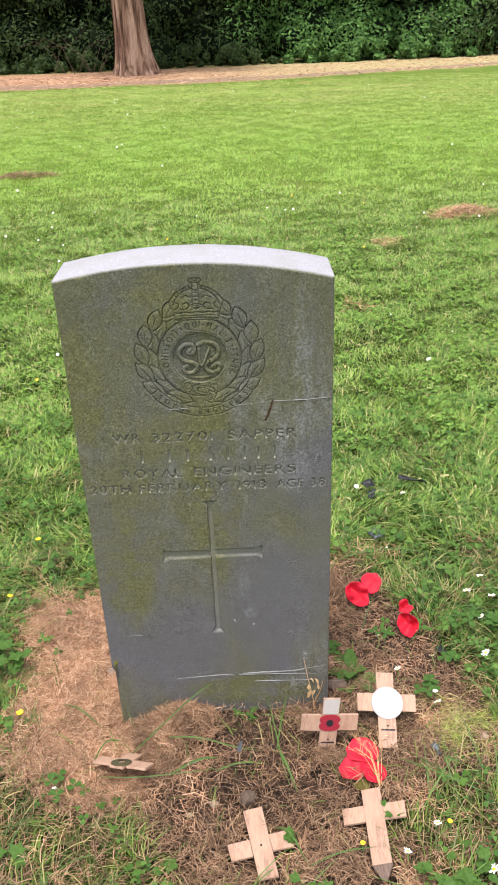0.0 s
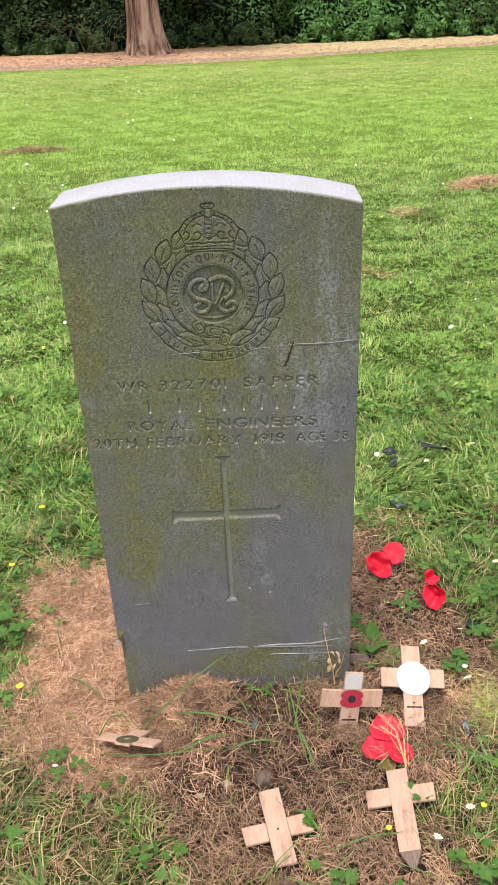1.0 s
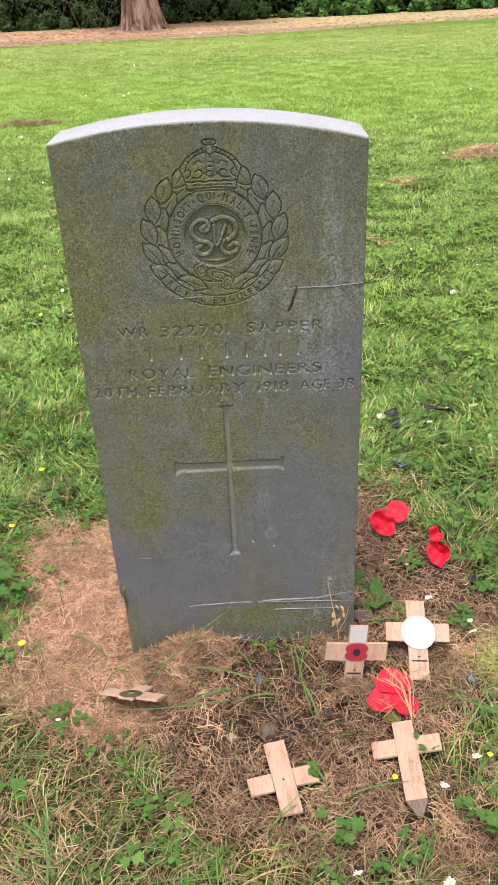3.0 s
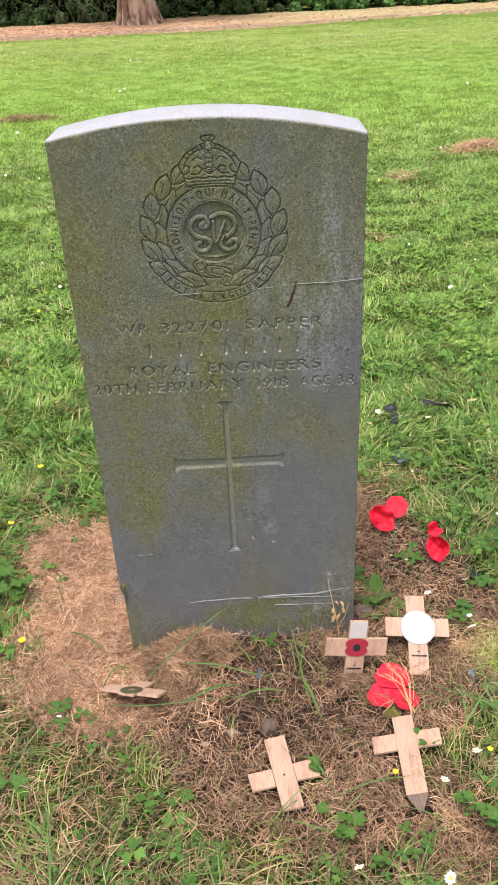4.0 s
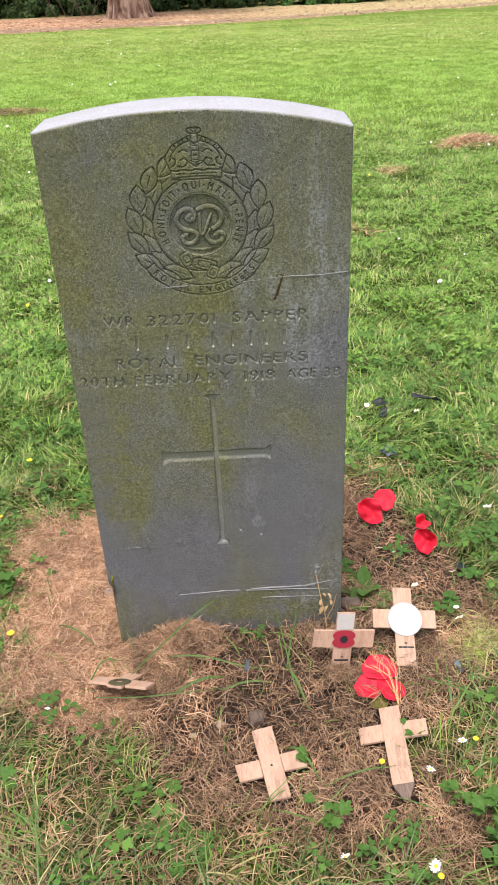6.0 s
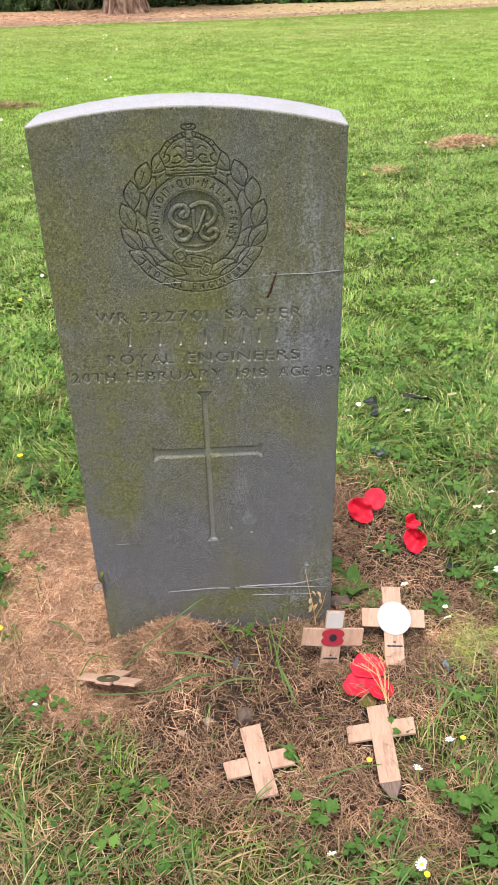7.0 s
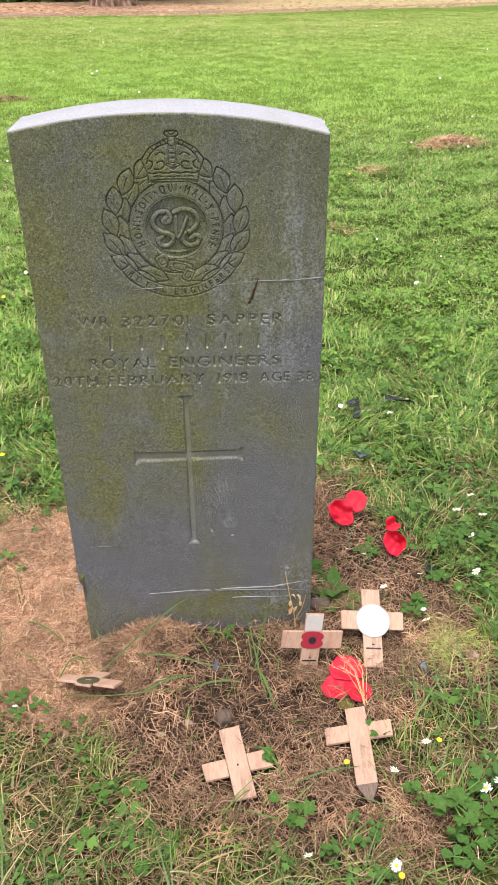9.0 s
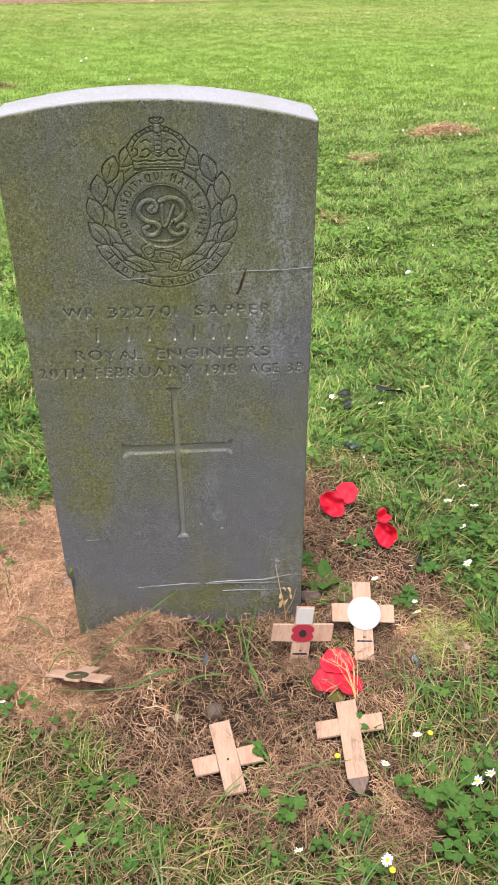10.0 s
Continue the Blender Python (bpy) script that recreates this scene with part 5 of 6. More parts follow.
bars(wc, ((-0.0125, -0.0485, 0.006, 0.0026), (-0.0060, -0.0485, 0.0075, 0.0026), (0.0020, -0.0485, 0.0105, 0.0026), (-0.0025, -0.0415, 0.0045, 0.0020)))
# upright cross with the paper poppy
rc = cross(frame_from((0.1838, -0.0843, 0.0640), (0.122, 0.280, 0.952), (0.136, -0.955, 0.263)), "small wooden cross with red paper poppy stuck in soil", 0.072, 0.045, 0.0495, 0.0295, False, 11)
lobes = []
for a in np.linspace(0, 2 * math.pi, 56, endpoint=False):
    q = (1 + 0.10 * math.sin(2 * a) ** 2) * (1 - 0.24 * math.exp(-(math.sin(a) / 0.24) ** 2))
    lobes.append((0.0192 * q * math.cos(a), 0.0150 * q * math.sin(a)))
poppy = part("poppy", slab(lobes, 0.0012, 0), RED_PAPER, rc, "faded red paper poppy")
poppy.location.z = 0.0048
bm = bmesh.new()
bmesh.ops.create_cone(bm, cap_ends=True, segments=24, radius1=0.0062, radius2=0.0058, depth=0.0012)
eye = part("poppy_centre", bm, BLACK, poppy, "black poppy centre")
eye.location.z = 0.0018
part("sticker", slab([(-0.0138, 0.0165), (0.0135, 0.0165), (0.0138, 0.0438), (-0.0135, 0.0438)], 0.0006, 0.0002), GREY_PAPER, rc, "weathered blank white label").location.z = 0.0048
bars(rc, ((-0.0120, -0.0385, 0.0115, 0.0026), (0.0000, -0.0385, 0.0115, 0.0026), (-0.0012, -0.0325, 0.0028, 0.0020)))
# half-buried cross tipped forward, its poppy rotted to a ring
lc = cross(frame_from((-0.168, -0.127, 0.028), (0.34, 0.80, -0.50), (0.05, 0.54, 0.83)), "weathered wooden cross lying on mowings, poppy rotted away", 0.020, 0.044, 0.050, 0.028, False, 14)
bm = bmesh.new()
bmesh.ops.create_circle(bm, segments=24, radius=0.018)
edges = list(bm.edges)
r = bmesh.ops.extrude_edge_only(bm, edges=edges)
for v in [e for e in r["geom"] if isinstance(e, bmesh.types.BMVert)]:
    v.co.x, v.co.y, v.co.z = v.co.x * 0.3 + 0.002 * math.sin(9 * v.co.y / 0.018), v.co.y * 0.34, 0.0018
part("paper_ring", bm, ROTTEN, lc, "rotted olive paper ring").location = (0, -0.004, 0.0050)


# ---- cloth poppies ----
def petal(radius, cup, crumple, seed, stretch=1.0):
    """A thin curved round petal with its root at the origin, growing along +y."""
    bm = bmesh.new()
    rings, sides = 9, 28
    g2 = Vector((seed * 1.7, seed * 0.3, 0))
    grid = []
    for i in range(rings + 1):
        f = i / rings
        row = []
        for k in range(sides):
            a = 2 * math.pi * k / sides
            edge = 1 + 0.07 * math.sin(3 * a + seed) + 0.04 * math.sin(7 * a + 2 * seed)
            px, py = f * radius * edge * math.cos(a), f * radius * stretch * edge * math.sin(a)
            pz = cup * (f * f) * radius + crumple * radius * noise.noise(Vector((px, py, 0)) * (1.6 / radius) + g2)
            row.append(bm.verts.new((px, py + radius * stretch * 0.9, pz)))
            if i == 0:
                break
        grid.append(row)
    for k in range(sides):
        bm.faces.new((grid[0][0], grid[1][k], grid[1][(k + 1) % sides]))
    for i in range(1, rings):
        for k in range(sides):
            bm.faces.new((grid[i][k], grid[i + 1][k], grid[i + 1][(k + 1) % sides], grid[i][(k + 1) % sides]))
    # give the cloth its thickness
    faces = list(bm.faces)
    r = bmesh.ops.extrude_face_region(bm, geom=faces)
    for v in r["geom"]:
        if isinstance(v, bmesh.types.BMVert):
            v.co.z -= 0.0009
    return bm


def cloth_poppy(x, y, z, petals, label):
    p = empty("cloth_poppy", pose(x, y, float(rise(x, y)) + z), label, "poppy", "cloth poppies")
    for k, (along, normal, rad, cup, crump, stretch) in enumerate(petals):
        ob = part("petal", petal(rad, cup, crump, 3 * k + x * 40, stretch), RED, p, smooth=True)
        ob.matrix_basis = frame_from((0, 0, 0.002 * k), along, normal)
    return p


# each petal: the way it points, the way it faces, radius, cup, crumple, stretch
cloth_poppy(0.236, -0.136, 0.018, (((-0.9, -0.4, 0.0), (0, -0.35, 0.93), 0.0205, 0.10, 0.12, 1.1), ((0.62, -0.72, -0.12), (0.3, -0.3, 0.9), 0.0200, 0.22, 0.16, 1.2),
                                   ((0.08, 1, 0.22), (0, -0.3, 0.95), 0.0275, 0.12, 0.10, 0.80)), "red cloth poppy lying face up on dry mowings")
cloth_poppy(0.297, 0.296, 0.044, (((-0.62, -0.45, -0.45), (0.15, -0.75, 0.66), 0.0285, 0.30, 0.65, 0.84), ((0.95, 0.18, 0.2), (-0.1, -0.7, 0.7), 0.0225, 0.10, 0.10, 0.92)), "crumpled red cloth poppy lying against the grass")
cloth_poppy(0.368, 0.197, 0.044, (((-0.35, 0.6, 0.6), (0.6, -0.6, 0.5), 0.0165, 0.7, 0.75, 0.9), ((0.3, -0.6, -0.6), (-0.45, -0.6, 0.6), 0.0210, 0.75, 0.6, 1.15)), "folded red cloth poppy caught among clover stems")


# ---- daisies and buttercups ----
def daisy(x, y, high, size, seed):
    g2 = np.random.default_rng(seed)
    z0 = float(rise(x, y))
    d = empty("daisy", pose(x, y, z0), "white daisy with yellow centre growing in grass", "daisy", "daisies by the headstone")
    tip = Vector((g2.normal(0, 0.006), g2.normal(0, 0.006), high))
    part("stem", tube([(tip.x * 0.2 - 0.006, 0.004, -0.004), (tip.x * 0.3, 0, high * 0.5), tip], (0.0009, 0.0008, 0.0008), 5), STEM, d)
    bm = bmesh.new()
    n = 18
    for k in range(n):
        a = 2 * math.pi * k / n + g2.normal(0, 0.06)
        r1 = size * g2.uniform(0.85, 1.1)
        lift = g2.normal(0.12, 0.12)
        c, s = math.cos(a), math.sin(a)
        pts = []
        for rr, ww in ((0.25, 0.5), (0.65, 1.0), (0.95, 0.8), (1.0, 0.0)):
            w = size * 0.125 * ww
            for sg in ((-1, 1) if ww else (0,)):
                pts.append(bm.verts.new((c * rr * r1 - s * w * sg, s * rr * r1 + c * w * sg, lift * rr * rr * r1)))
        bm.faces.new((pts[0], pts[1], pts[3], pts[2]))
        bm.faces.new((pts[2], pts[3], pts[5], pts[4]))
        bm.faces.new((pts[4], pts[5], pts[6]))
    lean = pose(*tip, -28 + g2.normal(0, 12), g2.normal(0, 14), g2.uniform(0, 90))
    part("petals", bm, PETAL, d).matrix_basis = lean
    bm = rough_lump((size * 0.33, size * 0.33, size * 0.2), seed, 0.4, 2, 0.12)
    part("centre", bm, YELLOW, d, "domed yellow centre").matrix_basis = lean


for k, (x, y, s) in enumerate(((0.520, 0.293, 0.0105), (0.555, 0.340, 0.010), (0.565, 0.270, 0.010), (0.531, 0.210, 0.009), (0.514, 0.106, 0.0105), (0.379, -0.007, 0.009),
                               (0.338, 0.076, 0.008), (0.313, 0.160, 0.005), (0.382, 0.170, 0.007), (0.412, 0.093, 0.007), (0.333, -0.252, 0.0075), (0.432, -0.244, 0.009),
                               (0.393, -0.330, 0.010), (0.281, -0.307, 0.0075), (0.261, -0.431, 0.0095), (0.415, -0.325, 0.009), (0.165, -0.420, 0.008), (0.395, 0.015, 0.006),
                               (0.451, 0.669, 0.009), (0.334, 0.725, 0.008), (0.703, 1.550, 0.011), (-0.265, -0.165, 0.005), (0.371, 0.439, 0.006))):
    daisy(x - 0.004, y - 0.012, 0.036 if y < 0.6 else 0.03, s * 0.86, 300 + k)


def buttercup(x, y, high, seed, grown=1.0):
    g2 = np.random.default_rng(seed)
    b = empty("buttercup", pose(x, y, float(rise(x, y))), "small yellow buttercup flower in the grass", "buttercup", "buttercups by the headstone")
    part("stem", tube([(0.004, 0.004, -0.004), (0, 0, high * 0.6), (0, 0, high)], (0.0008, 0.0007, 0.0007), 5), STEM, b)
    for k in range(5):
        bm = slab([(0, 0), (0.0028, 0.0029), (0.0032, 0.0058), (0, 0.0074), (-0.0032, 0.0058), (-0.0028, 0.0029)], 0.0004, 0)
        part("petal", bm, YELLOW, b).matrix_basis = pose(0, 0, high, 0, 0, 72 * k + g2.uniform(-8, 8)) @ pose(0, 0, 0, 24, 0, 0) @ Matrix.Scale(grown, 4)


for k, (x, y) in enumerate(((-0.463, 0.329), (-0.447, 0.202), (-0.371, 0.010), (-0.446, 0.535), (0.352, -0.249), (0.213, -0.282), (0.258, -0.446), (-0.497, 0.236))):
    buttercup(x, y - 0.01, 0.03 if k != 2 else 0.02, 400 + k, 1.0 if x < 0 else 0.62)

g2 = np.random.default_rng(9)
cf = empty("clover_flower", pose(0.342, -0.365, float(rise(0.342, -0.365))), "pale green clover flower head on a bent stalk", "flower")
part("stalk", tube([(0.022, -0.03, 0.0), (0.012, -0.015, 0.022), (0, 0, 0.04)], (0.001, 0.001, 0.001), 5), STEM, cf)
part("flower_head", rough_lump((0.0075, 0.0075, 0.007), 8, 1.0, 3, 0.5), plain("clover_floret", (0.5, 0.55, 0.3), 0.7, 0.4, 600, 0.002), cf).location = (0, 0, 0.042)


# ---- broad-leaved weeds ----
def leaf_blade(kind, size, seed, droop=0.25):
    o = OUTLINES[kind]
    bm = bmesh.new()
    g3 = np.random.default_rng(seed)
    mid = [bm.verts.new((0, t * size, -droop * size * t * t)) for t in (0.0, 0.35, 0.7, 1.0)]
    n = len(o)
    for sgn, seq in ((1, o[1:n // 2]), (-1, [o[-k] for k in range(1, n // 2)])):
        rim = [bm.verts.new((px * size * g3.uniform(0.92, 1.08), py * size, (0.18 * abs(px) - droop * py * py) * size + g3.normal(0, 0.02) * size)) for px, py in seq]
        chain = [mid[0]] + rim + [mid[3]]
        # fan from the midrib to the rim
        for a, b in zip(chain, chain[1:]):
            t = 0.5 * (a.co.y + b.co.y) / size
            m = mid[1] if t < 0.5 else mid[2]
            if len({a, b, m}) == 3:
                bm.faces.new((a, b, m))
        k = 1 + max(range(len(rim)), key=lambda i: -abs(rim[i].co.y / size - 0.5))
        bm.faces.new((mid[1], chain[k], mid[2]))
    return bm


def weed(x, y, kind, size, leaves, high, label, seed, spread=0.018):
    g3 = np.random.default_rng(seed)
    w = empty("weed", pose(x, y, float(rise(x, y))), label, "weed", "weeds round the headstone")
    for k in range(leaves):
        a = 360 * k / leaves * (1 if kind != "clover" else 1.0) + g3.uniform(-14, 14)
        off = spread * math.sqrt(g3.random()) if kind != "oval" else 0.004
        b = g3.uniform(0, 2 * math.pi)
        px, py, pz = off * math.cos(b), off * math.sin(b), high * g3.uniform(0.55, 1.1)
        if kind == "clover":
            for j in range(3):
                ob = part("leaflet", leaf_blade("clover", size * g3.uniform(0.85, 1.1), seed * 31 + k * 3 + j, 0.15), CLOVER, w)
                ob.matrix_basis = pose(px, py, pz, 0, 0, a + 120 * j) @ pose(0, 0, 0, g3.uniform(-5, 22), 0, 0)
        else:
            ob = part("leaf", leaf_blade(kind, size * g3.uniform(0.7, 1.15), seed * 31 + k), HERB, w)
            ob.matrix_basis = pose(px, py, pz, 0, 0, a) @ pose(0, 0, 0, g3.uniform(5, 45), g3.uniform(-10, 10), 0)
        if kind != "oval":
            part("stalk", tube([(0, 0, -0.003), (px * 0.5, py * 0.5, pz * 0.6), (px, py, pz)], (0.0008, 0.0007, 0.0006), 4), STEM, w)


CL, BC, PL = "low clover plant with round green leaflets", "clump of lobed bright green buttercup leaves", "plantain rosette with broad oval leaves"
for k, (x, y, kind, size, n, h, lab, sp) in enumerate((
        (-0.083, -0.300, "oval", 0.019, 7, 0.016, "young bright green seedling with pointed oval leaves", 0.006), (-0.262, -0.165, "clover", 0.014, 4, 0.032, CL, 0.03), (0.134, -0.352, "lobed", 0.022, 7, 0.035, BC, 0.025),
        (-0.399, 0.126, "lobed", 0.034, 8, 0.045, BC, 0.035), (-0.458, 0.160, "lobed", 0.034, 7, 0.05, BC, 0.03), (0.345, -0.350, "lobed", 0.023, 13, 0.05, BC, 0.045), (0.385, -0.385, "lobed", 0.023, 13, 0.05, BC, 0.045),
        (0.365, -0.430, "clover", 0.015, 7, 0.035, CL, 0.04), (0.420, -0.360, "clover", 0.016, 7, 0.045, CL, 0.04), (0.244, 0.097, "oval", 0.045, 8, 0.004, PL, 0.004), (0.267, 0.068, "oval", 0.034, 7, 0.004, PL, 0.004), (0.232, 0.054, "oval", 0.026, 6, 0.004, PL, 0.004),
        (0.316, 0.177, "clover", 0.013, 4, 0.02, CL, 0.022), (0.224, 0.155, "clover", 0.014, 3, 0.022, CL, 0.02), (0.372, 0.020, "clover", 0.014, 5, 0.025, CL, 0.025), (0.434, 0.097, "clover", 0.015, 3, 0.022, CL, 0.02),
        (0.484, 0.063, "clover", 0.015, 2, 0.022, CL, 0.018), (0.398, 0.179, "lobed", 0.018, 4, 0.03, BC, 0.02), (0.265, -0.228, "lobed", 0.020, 3, 0.022, BC, 0.008), (0.105, -0.265, "lobed", 0.018, 4, 0.02, BC, 0.012),
        (-0.090, -0.365, "clover", 0.0075, 18, 0.016, CL, 0.04), (-0.060, -0.395, "clover", 0.0075, 18, 0.018, CL, 0.045), (-0.330, -0.290, "lobed", 0.026, 3, 0.03, BC, 0.02), (-0.270, -0.335, "oval", 0.026, 4, 0.006, PL, 0.004),
        (-0.267, 0.400, "clover", 0.016, 9, 0.05, CL, 0.06), (-0.198, 0.285, "lobed", 0.024, 4, 0.03, BC, 0.02), (0.497, 0.188, "clover", 0.015, 9, 0.04, CL, 0.05), (0.550, 0.015, "lobed", 0.026, 7, 0.04, BC, 0.03),
        (0.190, -0.400, "clover", 0.010, 4, 0.03, CL, 0.05), (0.220, -0.440, "clover", 0.010, 5, 0.03, CL, 0.05), (0.270, -0.150, "oval", 0.02, 3, 0.004, PL, 0.004), (0.395, -0.120, "oval", 0.022, 4, 0.004, PL, 0.004), (0.360, -0.160, "lobed", 0.012, 4, 0.012, BC, 0.012),
        (0.040, -0.028, "clover", 0.008, 5, 0.022, CL, 0.02))):
    weed(x, y, kind, size, n, h, lab, 500 + k, sp)


def long_blade(points, wide, material=GRASS_LONG):
    """One long arching grass blade, folded along its midrib."""
    bm = bmesh.new()
    ps = [Vector(p) for p in points]
    for _ in range(2):
        cut = [ps[0]]
        for a, b in zip(ps, ps[1:]):
            cut += [a.lerp(b, 0.25), a.lerp(b, 0.75)]
        ps = cut + [ps[-1]]
    rows = []
    for i, p in enumerate(ps):
        d = (ps[min(i + 1, len(ps) - 1)] - ps[max(i - 1, 0)]).normalized()
        side = d.cross(Vector((0, -0.6, 0.8))).normalized()
        w = wide * min(1.0, 2.6 * (1 - i / (len(ps) - 1)) + 0.05) * (0.55 + 0.45 * min(1, 4 * i / len(ps)))
        rows.append([bm.verts.new(p - side * w / 2), bm.verts.new(p - Vector((0, 0, wide * 0.15))), bm.verts.new(p + side * w / 2)])
    for a, b in zip(rows, rows[1:]):
        for k in range(2):
            bm.faces.new((a[k], b[k], b[k + 1], a[k + 1]))
    return tagged(part("grass_blade", bm, material), "long dark green grass blade arching over mowings", "grass blade", "long grass blades")


for pts, w in ((((-0.165, -0.095, 0.005), (-0.10, -0.06, 0.05), (-0.045, -0.03, 0.085), (-0.01, -0.015, 0.098)), 0.0045),
               (((-0.095, -0.075, 0.03), (-0.04, -0.08, 0.035), (0.02, -0.095, 0.022), (0.07, -0.10, 0.016)), 0.0048),
               (((0.112, -0.165, 0.004), (0.10, -0.13, 0.03), (0.09, -0.09, 0.07), (0.078, -0.06, 0.115)), 0.0042),
               (((0.122, -0.18, 0.012), (0.108, -0.14, 0.03), (0.095, -0.11, 0.035)), 0.0070),
               (((0.092, -0.10, 0.01), (0.102, -0.07, 0.05), (0.115, -0.05, 0.10)), 0.0052),
               (((-0.01, -0.135, 0.014), (0.03, -0.128, 0.026), (0.075, -0.125, 0.014)), 0.0062),
               (((-0.085, -0.135, 0.012), (-0.04, -0.12, 0.028), (-0.005, -0.11, 0.016)), 0.0078),
               (((-0.21, -0.135, 0.01), (-0.14, -0.15, 0.022), (-0.05, -0.14, 0.02), (0.0, -0.13, 0.012)), 0.0035),
               (((-0.225, -0.11, 0.006), (-0.20, -0.09, 0.05), (-0.17, -0.085, 0.035)), 0.0042),
               (((-0.30, 0.03, 0.01), (-0.26, 0.0, 0.03), (-0.22, -0.03, 0.012)), 0.0045),
               (((0.30, -0.12, 0.01), (0.36, -0.18, 0.04), (0.45, -0.22, 0.02)), 0.0042),
               (((0.395, -0.30, 0.01), (0.36, -0.22, 0.07), (0.355, -0.15, 0.11)), 0.0028),
               (((0.08, -0.24, 0.006), (0.105, -0.26, 0.03), (0.13, -0.31, 0.012)), 0.0058),
               (((0.13, -0.31, 0.01), (0.18, -0.30, 0.03), (0.235, -0.29, 0.022)), 0.0042),
               (((0.25, 0.42, 0.02), (0.36, 0.43, 0.05), (0.5, 0.40, 0.04)), 0.0045),
               (((0.21, 0.46, 0.02), (0.33, 0.50, 0.06), (0.46, 0.53, 0.04)), 0.0040)):
    long_blade(pts, w * 0.52)

# ---- bits and pieces on the ground ----
dw = empty("dried_weed", pose(0.166, -0.028, float(rise(0.166, -0.028))), "withered brown weed stem in front of the headstone", "weed")
part("stem", tube([(0, 0, -0.005), (-0.004, 0.006, 0.045), (-0.012, 0.012, 0.085), (-0.02, 0.014, 0.135)], (0.0012, 0.001, 0.0008, 0.0004), 5), DRY_STEM, dw)
part("side_stem", tube([(-0.003, 0.004, 0.035), (0.008, 0.006, 0.06), (0.014, 0.004, 0.092)], (0.0009, 0.0008, 0.0004), 5), DRY_STEM, dw)
for k in range(11):
    t = 0.35 + 0.06 * k
    ob = part("leaf", leaf_blade("oval", 0.0115 * (0.7 + 0.5 * ((k * 7) % 5) / 4), 700 + k, 0.5), DRY_LEAF, dw)
    ob.matrix_basis = pose(-0.012 * t + (0.010 if k % 2 else -0.002), 0.004, 0.04 + 0.055 * (k % 5) / 4, 0, 0, 67 * k) @ pose(0, 0, 0, -35, 0, 0)

spray = empty("dry_grass_spray", pose(0.258, -0.165, float(rise(0.258, -0.165)) + 0.012), "orange dried grass spray lying over a cloth poppy", "dry grass")
g3 = np.random.default_rng(12)
for k in range(10):
    a = radians(112 + 6 * (k - 6) + g3.normal(0, 6))
    long = 0.07 * g3.uniform(0.6, 1.2)
    p1 = (0.4 * long * math.cos(a), 0.4 * long * math.sin(a), 0.030)
    p2 = (long * math.cos(a + 0.15), long * math.sin(a + 0.15), 0.034)
    part("stem", tube([(g3.normal(0, 0.004), -0.015 + g3.normal(0, 0.004), 0.008), p1, p2], (0.0005, 0.0004, 0.0002), 4), DRY_STEM, spray)
    for j in range(3):
        t = 0.35 + 0.2 * j
        q = [p1[i] + (p2[i] - p1[i]) * t for i in range(3)]
        b = a + (0.7 if (j + k) % 2 else -0.7)
        part("side_stem", tube([q, (q[0] + 0.011 * math.cos(b), q[1] + 0.011 * math.sin(b), q[2] + 0.003)], (0.0003, 0.0002), 4), DRY_STEM, spray)


def lump_thing(name, at, size, material, label, category, seed, flat=0.5, turn=0, power=0.28):
    ob = part(name, rough_lump(size, seed, flat, 3 if power < 0.5 else 2, power), material, None, "", power < 0.5)
    ob.matrix_world = pose(at[0], at[1], float(rise(at[0], at[1])) + size[2] * flat * 0.8 + (at[2] if len(at) > 2 else 0), 0, 0, turn)
    return tagged(ob, label, category)


lump_thing("bark_chunk", (0.214, 0.06), (0.022, 0.013, 0.012), plain("damp_bark", (0.12, 0.085, 0.07), 0.9, 0.5, 130, 0.002), "damp grey-brown chunk of wood beside the headstone", "wood", 3, 0.5, 10)
lump_thing("pebble", (-0.015, -0.189), (0.0075, 0.006, 0.006), PEBBLE, "small pale rounded pebble on the soil", "pebble", 5)
lump_thing("pebble", (0.457, -0.078), (0.0075, 0.007, 0.006), PEBBLE, "small tan pebble on dry grass", "pebble", 7)
lump_thing("pebble", (-0.055, -0.205), (0.006, 0.004, 0.004), PEBBLE, "broken pale pebble among mowings", "pebble", 9)
lump_thing("rock", (0.040, -0.186), (0.014, 0.013, 0.015), plain("brown_rock", (0.1, 0.07, 0.055), 0.85, 0.35, 110, 0.0012), "brown angular stone half sunk in soil", "stone", 11, 0.4, 20, 0.5)
lump_thing("stone_chip", (-0.222, 0.114), (0.009, 0.007, 0.008), WHITE, "white chip of stone beside the headstone", "stone", 13, 0.5, 40, 0.6)
for k, (x, y, s) in enumerate(((0.085, -0.09, 0.010), (0.115, -0.125, 0.008), (0.06, -0.055, 0.011), (0.13, -0.15, 0.008), (-0.075, -0.25, 0.009), (-0.10, -0.22, 0.010), (0.03, -0.15, 0.008), (0.41, -0.16, 0.010), (0.10, -0.04, 0.009))):
    lump_thing("soil_crumb", (x, y), (s, s * 0.8, s * 0.35), SOIL, "dark crumbly lump of bare soil", "soil", 20 + k, 0.3, 50 * k, 0.7)["group"] = "soil lumps"


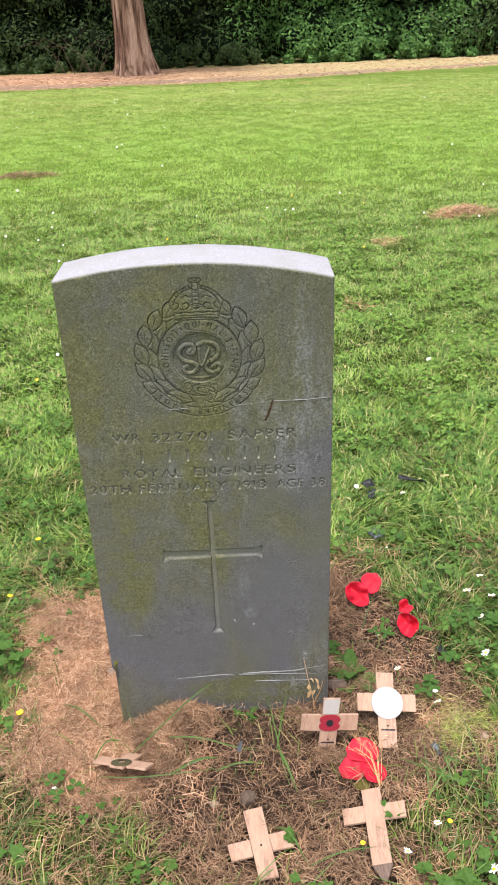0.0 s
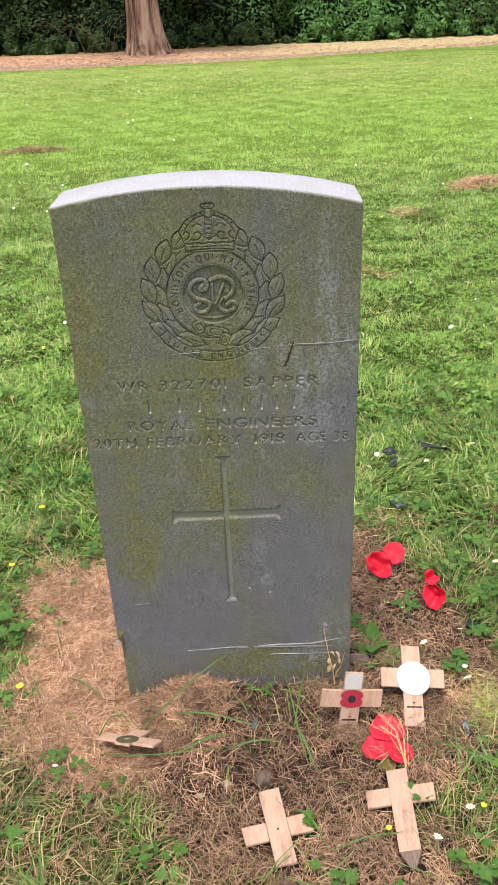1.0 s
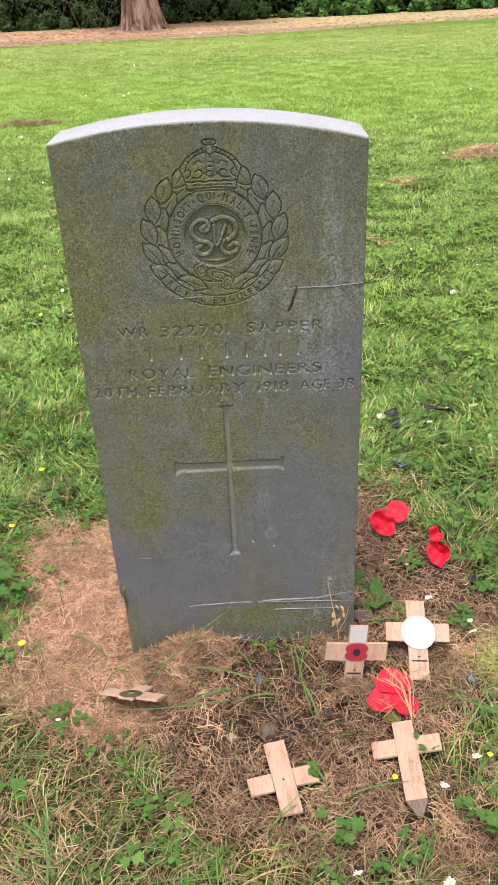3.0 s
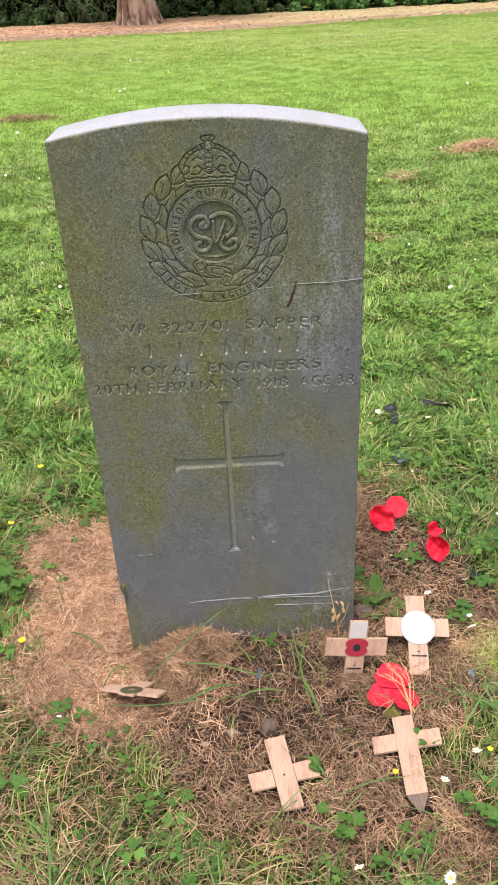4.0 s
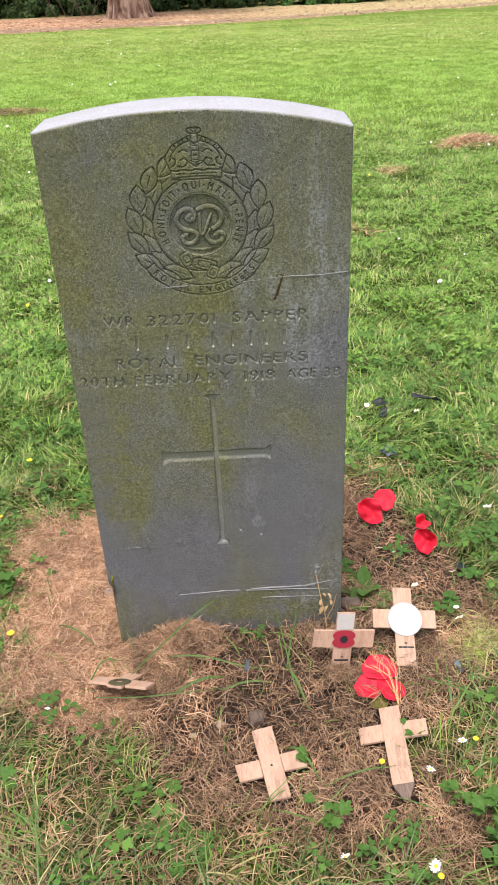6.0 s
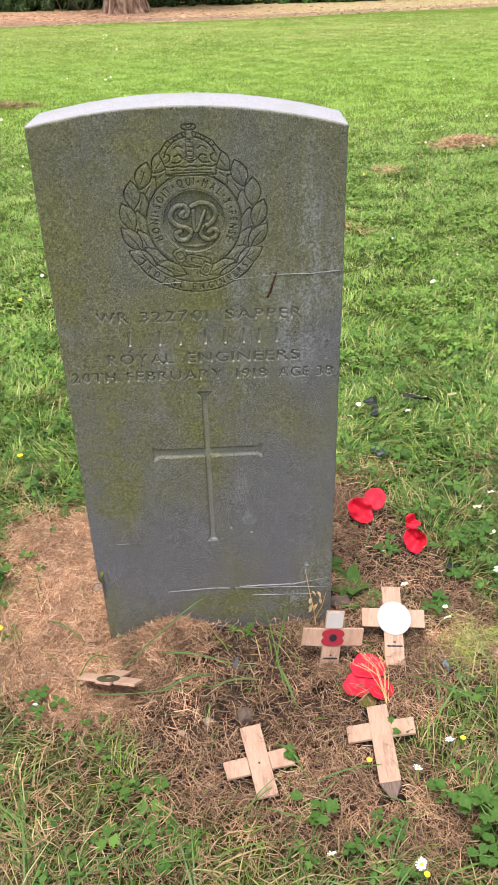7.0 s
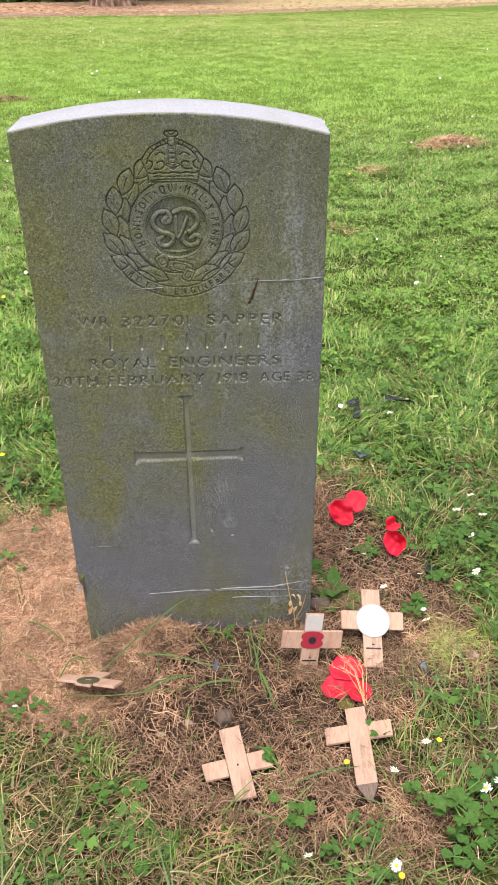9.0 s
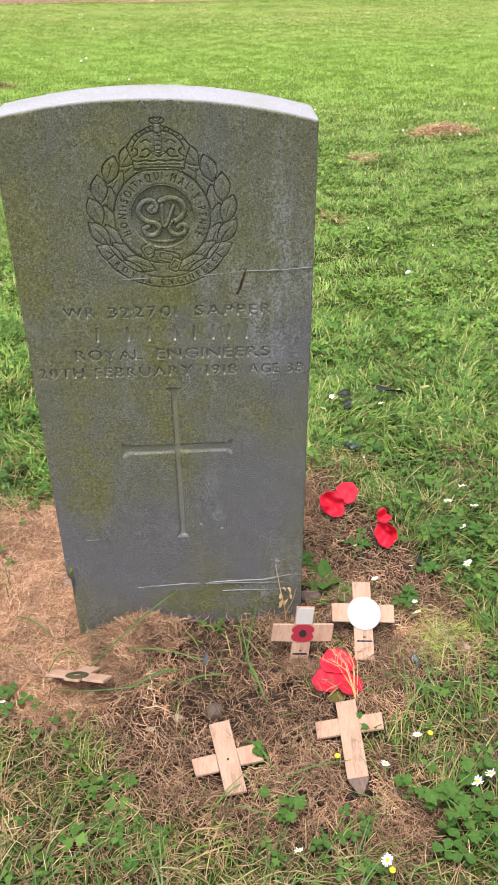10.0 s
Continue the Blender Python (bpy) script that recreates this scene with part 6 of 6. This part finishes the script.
def scrap(x, y, z, wide, long, material, label, seed, turn):
    bm = bmesh.new()
    g3 = np.random.default_rng(seed)
    n, m = 6, 4
    vs = [[bm.verts.new(((i / (m - 1) - 0.5) * wide * (0.8 + 0.3 * g3.random()), (j / (n - 1) - 0.5) * long, 0.004 * math.sin(i * 1.4 + j) + g3.normal(0, 0.0015))) for i in range(m)] for j in range(n)]
    for j in range(n - 1):
        for i in range(m - 1):
            bm.faces.new((vs[j][i], vs[j][i + 1], vs[j + 1][i + 1], vs[j + 1][i]))
    r = bmesh.ops.extrude_face_region(bm, geom=list(bm.faces))
    for v in r["geom"]:
        if isinstance(v, bmesh.types.BMVert):
            v.co.z -= 0.001
    ob = part("plastic_scrap", bm, material, None, "", True)
    ob.matrix_world = pose(x, y, float(rise(x, y)) + z, 12, 0, turn)
    tagged(ob, label, "plastic scrap", "plastic scraps")


scrap(0.37, 0.71, 0.035, 0.03, 0.025, PLASTIC, "torn black plastic scrap lying in the grass", 1, 20)
scrap(0.372, 0.665, 0.03, 0.018, 0.03, PLASTIC, "torn black plastic scrap lying in the grass", 2, -15)
scrap(0.485, 0.715, 0.035, 0.011, 0.075, PLASTIC, "narrow black plastic strip lying in the grass", 3, 85)
scrap(0.357, 0.50, 0.03, 0.028, 0.03, PLASTIC_GREY, "crumpled grey plastic scrap in the grass", 4, 30)
scrap(0.368, -0.105, 0.012, 0.010, 0.022, PLASTIC_GREY, "small grey plastic clip on the ground", 5, 20)
scrap(0.43, 0.125, 0.016, 0.012, 0.024, PLASTIC, "small black plastic piece under clover", 6, 60)
scrap(0.03, -0.10, 0.018, 0.007, 0.02, PLASTIC_GREY, "small grey plastic clip on the ground", 7, -10)
mo = lump_thing("moss_tuft", (0.232, -0.165), (0.013, 0.010, 0.006), MOSS, "small olive moss tuft among mowings", "moss", 31, 0.5, 0, 0.7)

# fine crumbs where the soil lies open
g = np.random.default_rng(58)
cx, cy = scatter(9000, lambda y: np.full(np.shape(y), 0.5), -0.3, 0.22, g, lambda x, y: 0.9 * open_soil(x, y))
n = min(1600, len(cx))
tet = np.array(((1, 0, -0.4), (-0.5, 0.87, -0.4), (-0.5, -0.87, -0.4), (0.1, 0.05, 0.8)))
size = 0.0035 * g.uniform(0.4, 1.5, n)
turn = g.uniform(0, 6.28, n)
vx = np.cos(turn)[:, None] * tet[:, 0] - np.sin(turn)[:, None] * tet[:, 1]
vy = np.sin(turn)[:, None] * tet[:, 0] + np.cos(turn)[:, None] * tet[:, 1]
v = np.stack((cx[:n, None] + vx * size[:, None], cy[:n, None] + vy * size[:, None], (rise(cx[:n], cy[:n]) + 0.002)[:, None] + tet[:, 2] * size[:, None]), -1) + g.normal(0, 0.0006, (n, 4, 3))
loops = (np.arange(n)[:, None] * 4 + np.array([0, 1, 3, 1, 2, 3, 2, 0, 3])).ravel()
stuff("soil_crumbs", (v.reshape(-1, 3), loops, np.full(n * 3, 3)), SOIL, "dark crumbs of loose soil between the mowings", "soil")
